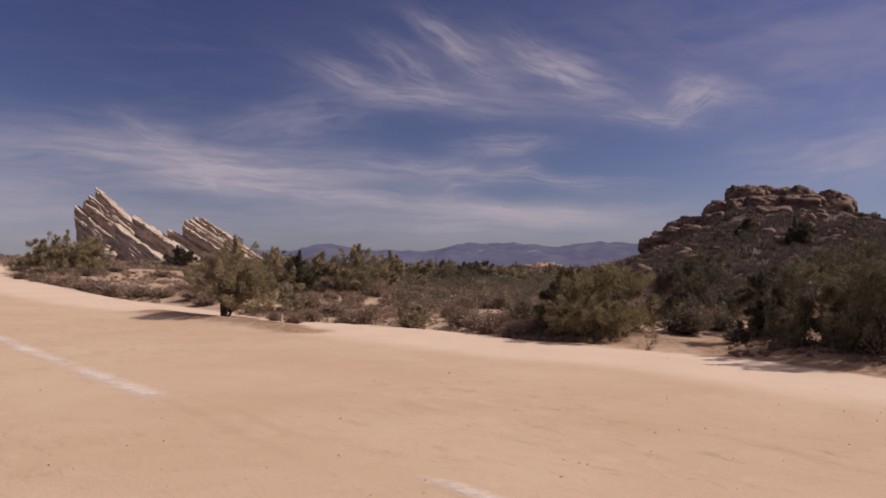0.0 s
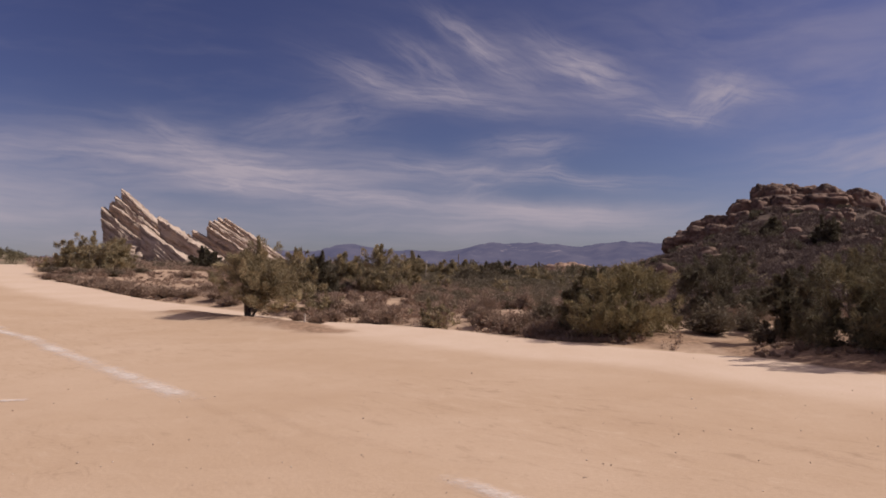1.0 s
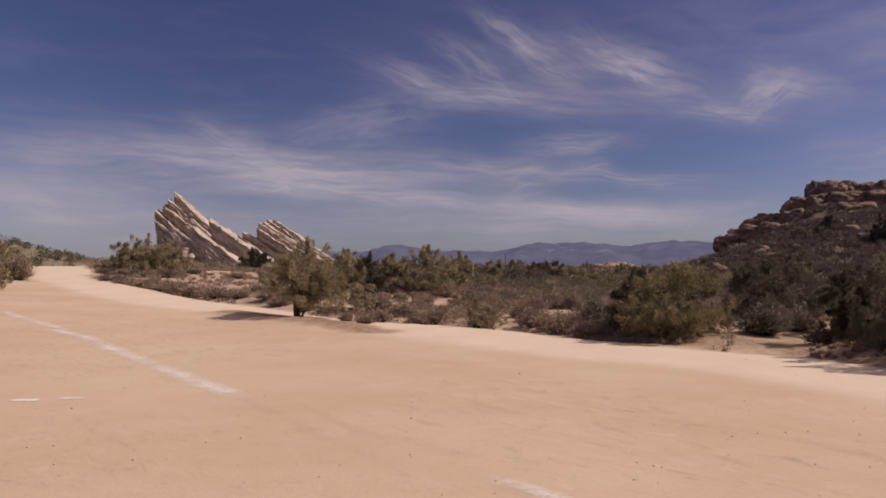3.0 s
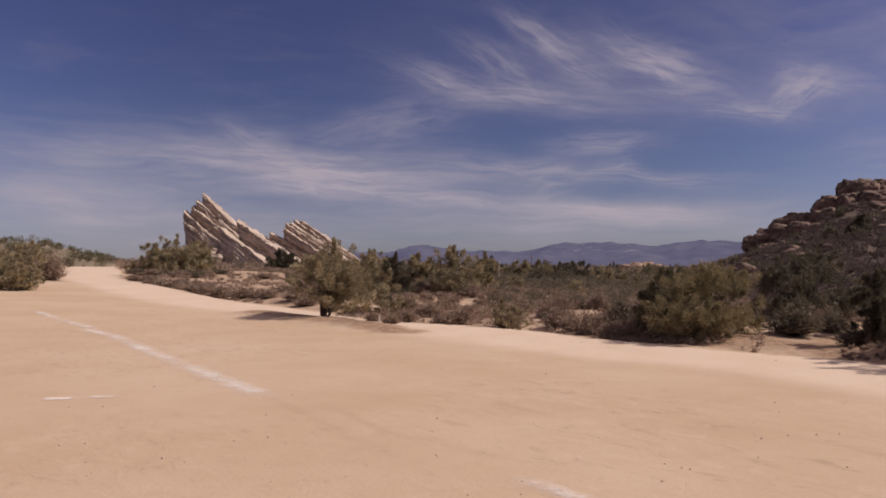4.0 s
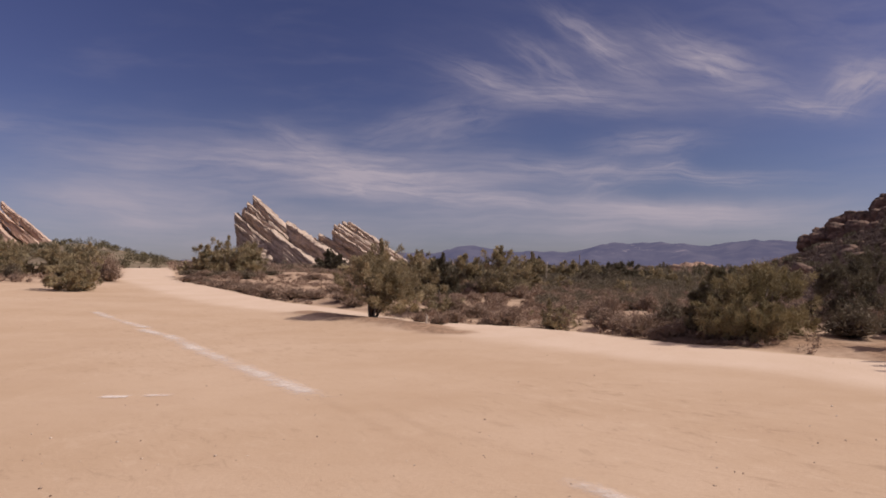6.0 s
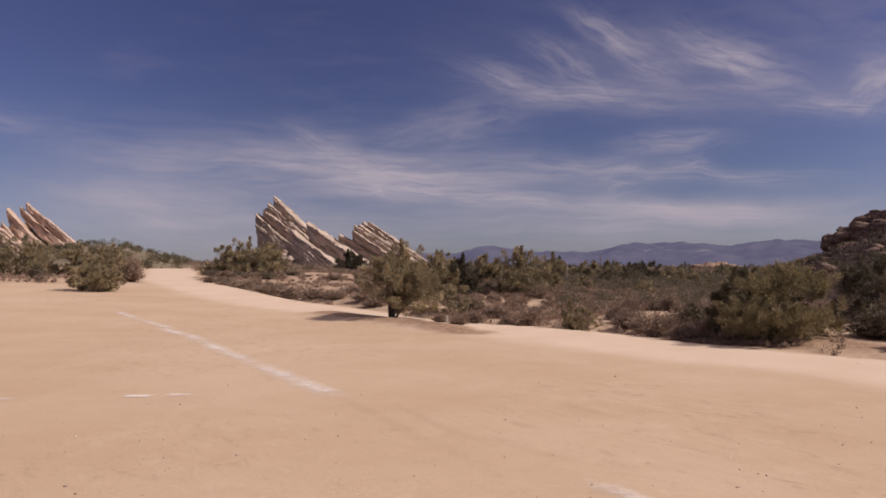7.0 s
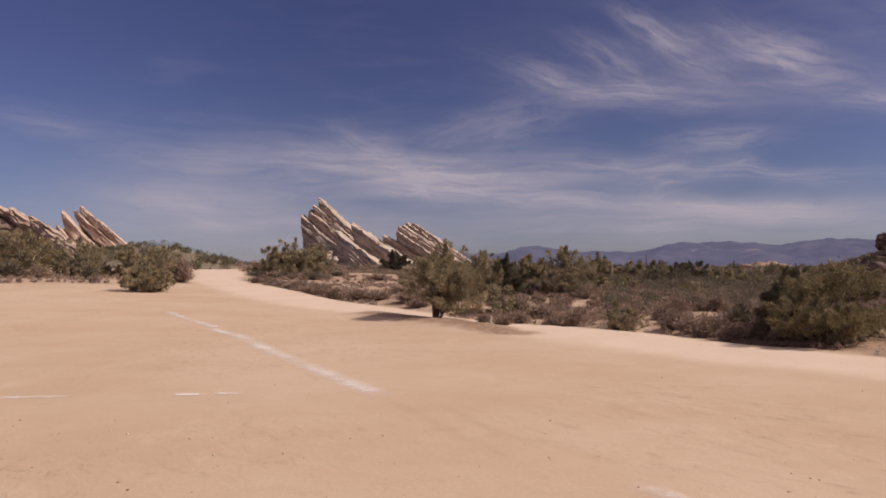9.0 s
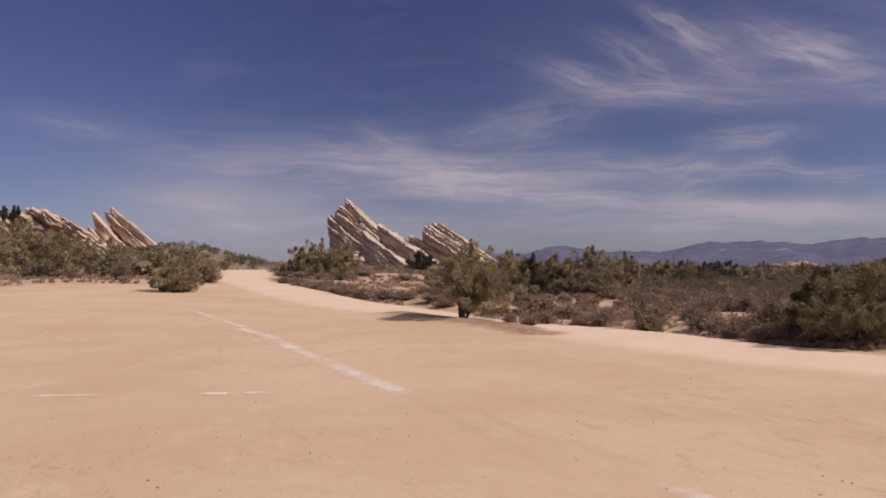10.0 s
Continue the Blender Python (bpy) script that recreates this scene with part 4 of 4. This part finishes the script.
far_scrub("mid_scrub", "dull olive brush behind the row along the track", BRUSH, scatter(150, -3, 10, 34, 52, 0.3, 0.62, 27, plain), 150, 0.045, 84)
far_scrub("mid_scrub", "dry brown brush behind the row along the track", TWIG, scatter(260, -12, 9, 29, 46, 0.14, 0.34, 25, plain), 90, 0.07, 82)
far_scrub("mid_scrub", "dry brush between the junipers by the track", TWIG, scatter(260, 5, 31, 23, 32, 0.15, 0.4, 16, plain), 100, 0.05, 76)
far_scrub("mid_scrub", "dry brown brush below the slabs", TWIG, scatter(950, -28, -15, 36, 110, 0.25, 0.6, 14, plain), 30, 0.11, 74)
far_scrub("mid_scrub", "grey-green brush below the slabs", SAGE, scatter(500, -28, -15, 50, 120, 0.25, 0.6, 15, plain), 30, 0.13, 75)
far_scrub("far_scrub", "olive-green junipers and brush across the plain", BRUSH, scatter(460, -14, 13, 95, 420, 0.8, 1.6, 1, wild), 30, 0.34, 61)
far_scrub("far_scrub", "dry brown brush across the plain", TWIG, scatter(460, -14, 13, 95, 330, 0.5, 1.1, 2, wild), 26, 0.28, 62)
far_scrub("hill_scrub", "dark brush on the rocky hillside", LEAF_DARK, scatter(80, 9, 36, 60, 150, 0.45, 1.1, 3, hillside), 90, 0.2, 63)
far_scrub("hill_scrub", "brown brush on the rocky hillside, shade put into its colour", SHADED_BRUSH, scatter(1150, 9, 36, 75, 152, 0.25, 0.6, 4, hillside), 22, 0.18, 64)
far_scrub("hill_scrub", "brown brush at the foot of the hill", SHADED_BRUSH, scatter(620, 12, 32, 27, 80, 0.25, 0.65, 19, plain), 34, 0.12, 78)
far_scrub("hill_scrub", "brown brush in thick patches on the lower hill, shade put into its colour", SHADED_BRUSH, scatter(800, 13, 33, 62, 125, 0.3, 0.75, 23, hillside), 24, 0.19, 81)
far_scrub("ridge_scrub", "green brush on the low ridge by the track", LEAF_MID, scatter(860, -50, -25, 88, 230, 0.6, 1.3, 5, wild), 48, 0.2, 65)
far_scrub("slope_scrub", "brush on the slope below the slabs", BRUSH, scatter(260, -29, -12, 95, 235, 0.4, 0.85, 6, slope), 26, 0.26, 66)
far_scrub("slope_scrub", "dry brush on the slope below the slabs", TWIG, scatter(1000, -29, -12, 80, 250, 0.3, 0.7, 7, slope), 24, 0.20, 67)


STOCK = [juniper_meshes(2.6, 2.9, 800 + k, 40, 0.12, 0.02, k % 3, 70, (BRUSH, LEAF_MID)[k % 2], 5) for k in range(4)]
az_try, d_try = gen.uniform(-14, 13.5, 120), gen.uniform(52, 150, 120)
grows = land(d_try * np.sin(np.radians(az_try)), d_try * np.cos(np.radians(az_try)))[3] > 0.85
for k, (a, d) in enumerate([(a, d) for a, d, ok in zip(az_try, d_try, grows) if ok][:34]):
    x, y = spot(a, d)
    size = rng.uniform(0.5, 0.85)
    m = pose(x, y, height(x, y), 0, 0, 51 * k) @ Matrix.Diagonal((size, size, size * rng.uniform(0.75, 1.15), 1))
    plant("juniper", m, "small olive juniper standing in brown brush on the plain", "tree", "plain junipers", *STOCK[k % 4])

OUTCROP = "low orange-brown sandstone outcrop beyond the brush"
for k in range(7):
    boulder(7.33 + (k - 3) * 0.35, 232 + 3 * math.sin(k * 2.0), 3.08 - 0.5 * abs(k - 3) ** 1.3 * 0.4, 5.5 + 2 * math.sin(k * 4.0), 3.4, 900 + k, ROCK_RUST, OUTCROP, roll=9)
LOOSE = "pale loose sandstone block lying among dry brush"
for k, (a, d) in enumerate(zip(gen.uniform(-13, 8, 14), gen.uniform(36, 85, 14))):
    boulder(a, d, 0, rng.uniform(0.3, 0.7), rng.uniform(0.25, 0.5), 930 + k, ROCK, LOOSE, rest=True, cuts=5)


# ---- marks and small things on the lot ----
def chalk_line(name, label, points, width, seed, gain=1.0, mat=CHALK):
    """A hand-laid chalk line that follows the ground."""
    pts = np.array(points, float)
    gap = np.append(0, np.cumsum(np.hypot(*np.diff(pts, axis=0).T)))
    s = np.arange(0, gap[-1], 0.05)
    cx, cy = np.interp(s, gap, pts[:, 0]), np.interp(s, gap, pts[:, 1])
    cx, cy = cx + 0.012 * np.sin(s * 1.3 + seed), cy + 0.012 * np.cos(s * 0.9 + seed)
    tx, ty = np.gradient(cx), np.gradient(cy)
    ln = np.hypot(tx, ty)
    nx, ny = -ty / ln, tx / ln
    rows = [-1.0, -0.7, -0.35, 0.0, 0.35, 0.7, 1.0]
    verts, worn = [], []
    run = min(14, len(s) / 5)
    for k in range(len(s)):
        fade = min(1.0, k / run, (len(s) - 1 - k) / run) * (0.72 + 0.28 * math.sin(s[k] * 1.9 + seed) * math.sin(s[k] * 0.7 + 2 * seed))
        for r in rows:
            x, y = cx[k] + nx[k] * width * r, cy[k] + ny[k] * width * r
            verts.append((x, y, 0.0))
            worn.append((1 - r * r) ** 1.8 * fade * gain)
    verts = np.array(verts)
    verts[:, 2] = land(verts[:, 0], verts[:, 1])[0] + 0.008
    m = len(rows)
    faces = [[k * m + j, k * m + j + 1, (k + 1) * m + j + 1, (k + 1) * m + j] for k in range(len(s) - 1) for j in range(m - 1)]
    me = mesh_of(name, verts, faces, mat)
    me.attributes.new("worn", "FLOAT", "POINT").data.foreach_set("value", worn)
    ob = new(name, me)
    tagged(ob, label, "ground marking", "chalk lines", kind="structure")


chalk_line("chalk_line", "faint far stretch of worn chalk line on the lot", [(-17.22, 26.07), (-14.66, 23.43), (-12.03, 20.85)], 0.27, 1.0, 0.85)
chalk_line("chalk_line", "long worn white chalk line laid on the dirt lot", [(-12.62, 21.07), (-10.48, 19.03), (-7.76, 15.54), (-5.71, 12.94), (-4.47, 11.37), (-3.36, 10.05)], 0.3, 2.0, 0.9)
chalk_line("chalk_dash", "faint worn white chalk dash on the dirt lot", [(-6.30, 9.64), (-5.84, 9.75)], 0.17, 3.0, 1.6)
chalk_line("chalk_dash", "faint worn white chalk dash on the dirt lot", [(-5.80, 9.83), (-5.36, 9.95)], 0.17, 4.0, 1.5)
chalk_line("chalk_dash", "faint worn white chalk dash on the dirt lot", [(-8.44, 8.83), (-7.44, 9.20)], 0.18, 5.0, 0.9)
chalk_line("chalk_line", "end of a worn white chalk line close by", [(-0.22, 6.42), (0.07, 6.10), (0.39, 5.69), (0.65, 5.30), (1.05, 4.7)], 0.16, 6.0, 1.0)
chalk_line("wheel_rut", "faint reddish wheel rut pressed into the lot", [(-3.58, 10.25), (-2.60, 8.92), (-1.58, 7.47), (-0.87, 6.46)], 0.16, 7.0, 1.0, RUT)
chalk_line("wheel_rut", "faint reddish wheel rut pressed into the lot", [(-2.63, 9.76), (-1.53, 8.08), (-0.74, 7.44), (0.16, 6.64)], 0.14, 8.0, 0.9, RUT)
chalk_line("wheel_rut", "faint reddish wheel rut pressed into the lot", [(1.39, 9.19), (2.43, 8.39), (3.15, 7.34), (3.43, 6.36)], 0.18, 9.0, 0.8, RUT)


def pebbles():
    gen = random.Random(9)
    verts, faces = [], []
    cube, quads = box_grid(2, 2, 2)
    cube = cube / np.linalg.norm(cube, axis=1, keepdims=True)
    xs, ys, ss = [], [], []
    for k in range(650):
        a, d = gen.uniform(-50, 34), 4.6 + 22 * gen.random() ** 1.6
        x, y = spot(a, d)
        xs.append(x), ys.append(y), ss.append(gen.uniform(0.003, 0.009) * (1.7 if gen.random() < 0.08 else 1))
    zs = land(np.array(xs), np.array(ys))[0]
    for x, y, z, s in zip(xs, ys, zs, ss):
        base = len(verts)
        squash = gen.uniform(0.5, 0.9)
        verts += [(x + v[0] * s * gen.uniform(0.8, 1.2), y + v[1] * s * 1.2, z + v[2] * s * squash + s * 0.3) for v in cube]
        faces += [[base + q for q in g] for g in quads]
    tagged(new("pebbles", mesh_of("pebbles", verts, faces, STONES)), "small loose dark and pale pebbles strewn over the lot", "pebbles", kind="stuff")


pebbles()


def post(a, d, tall, thick, label, lean=2.0, mat=WOOD):
    x, y = spot(a, d)
    v, f = limb([np.array([0.02 * lean * s, 0, tall * s - 0.1 * (1 - s)]) for s in np.linspace(0, 1, 5)], thick, thick * 0.8, 8)
    f.append([len(v) - 8 + k for k in range(8)])
    ob = new("post", mesh_of("post", np.array(v), f, mat, False))
    ob.matrix_world = pose(x, y, height(x, y))
    tagged(ob, label, "post", "posts")


post(-11.32, 24.3, 0.24, 0.035, "short pale wooden stake beside the dirt berm")
post(-2.88, 62, 1.9, 0.035, "thin pale weathered pole among the brush", 8)
post(-0.48, 150, 2.7, 0.10, "dark distant utility post on the plain", 0, BARK)
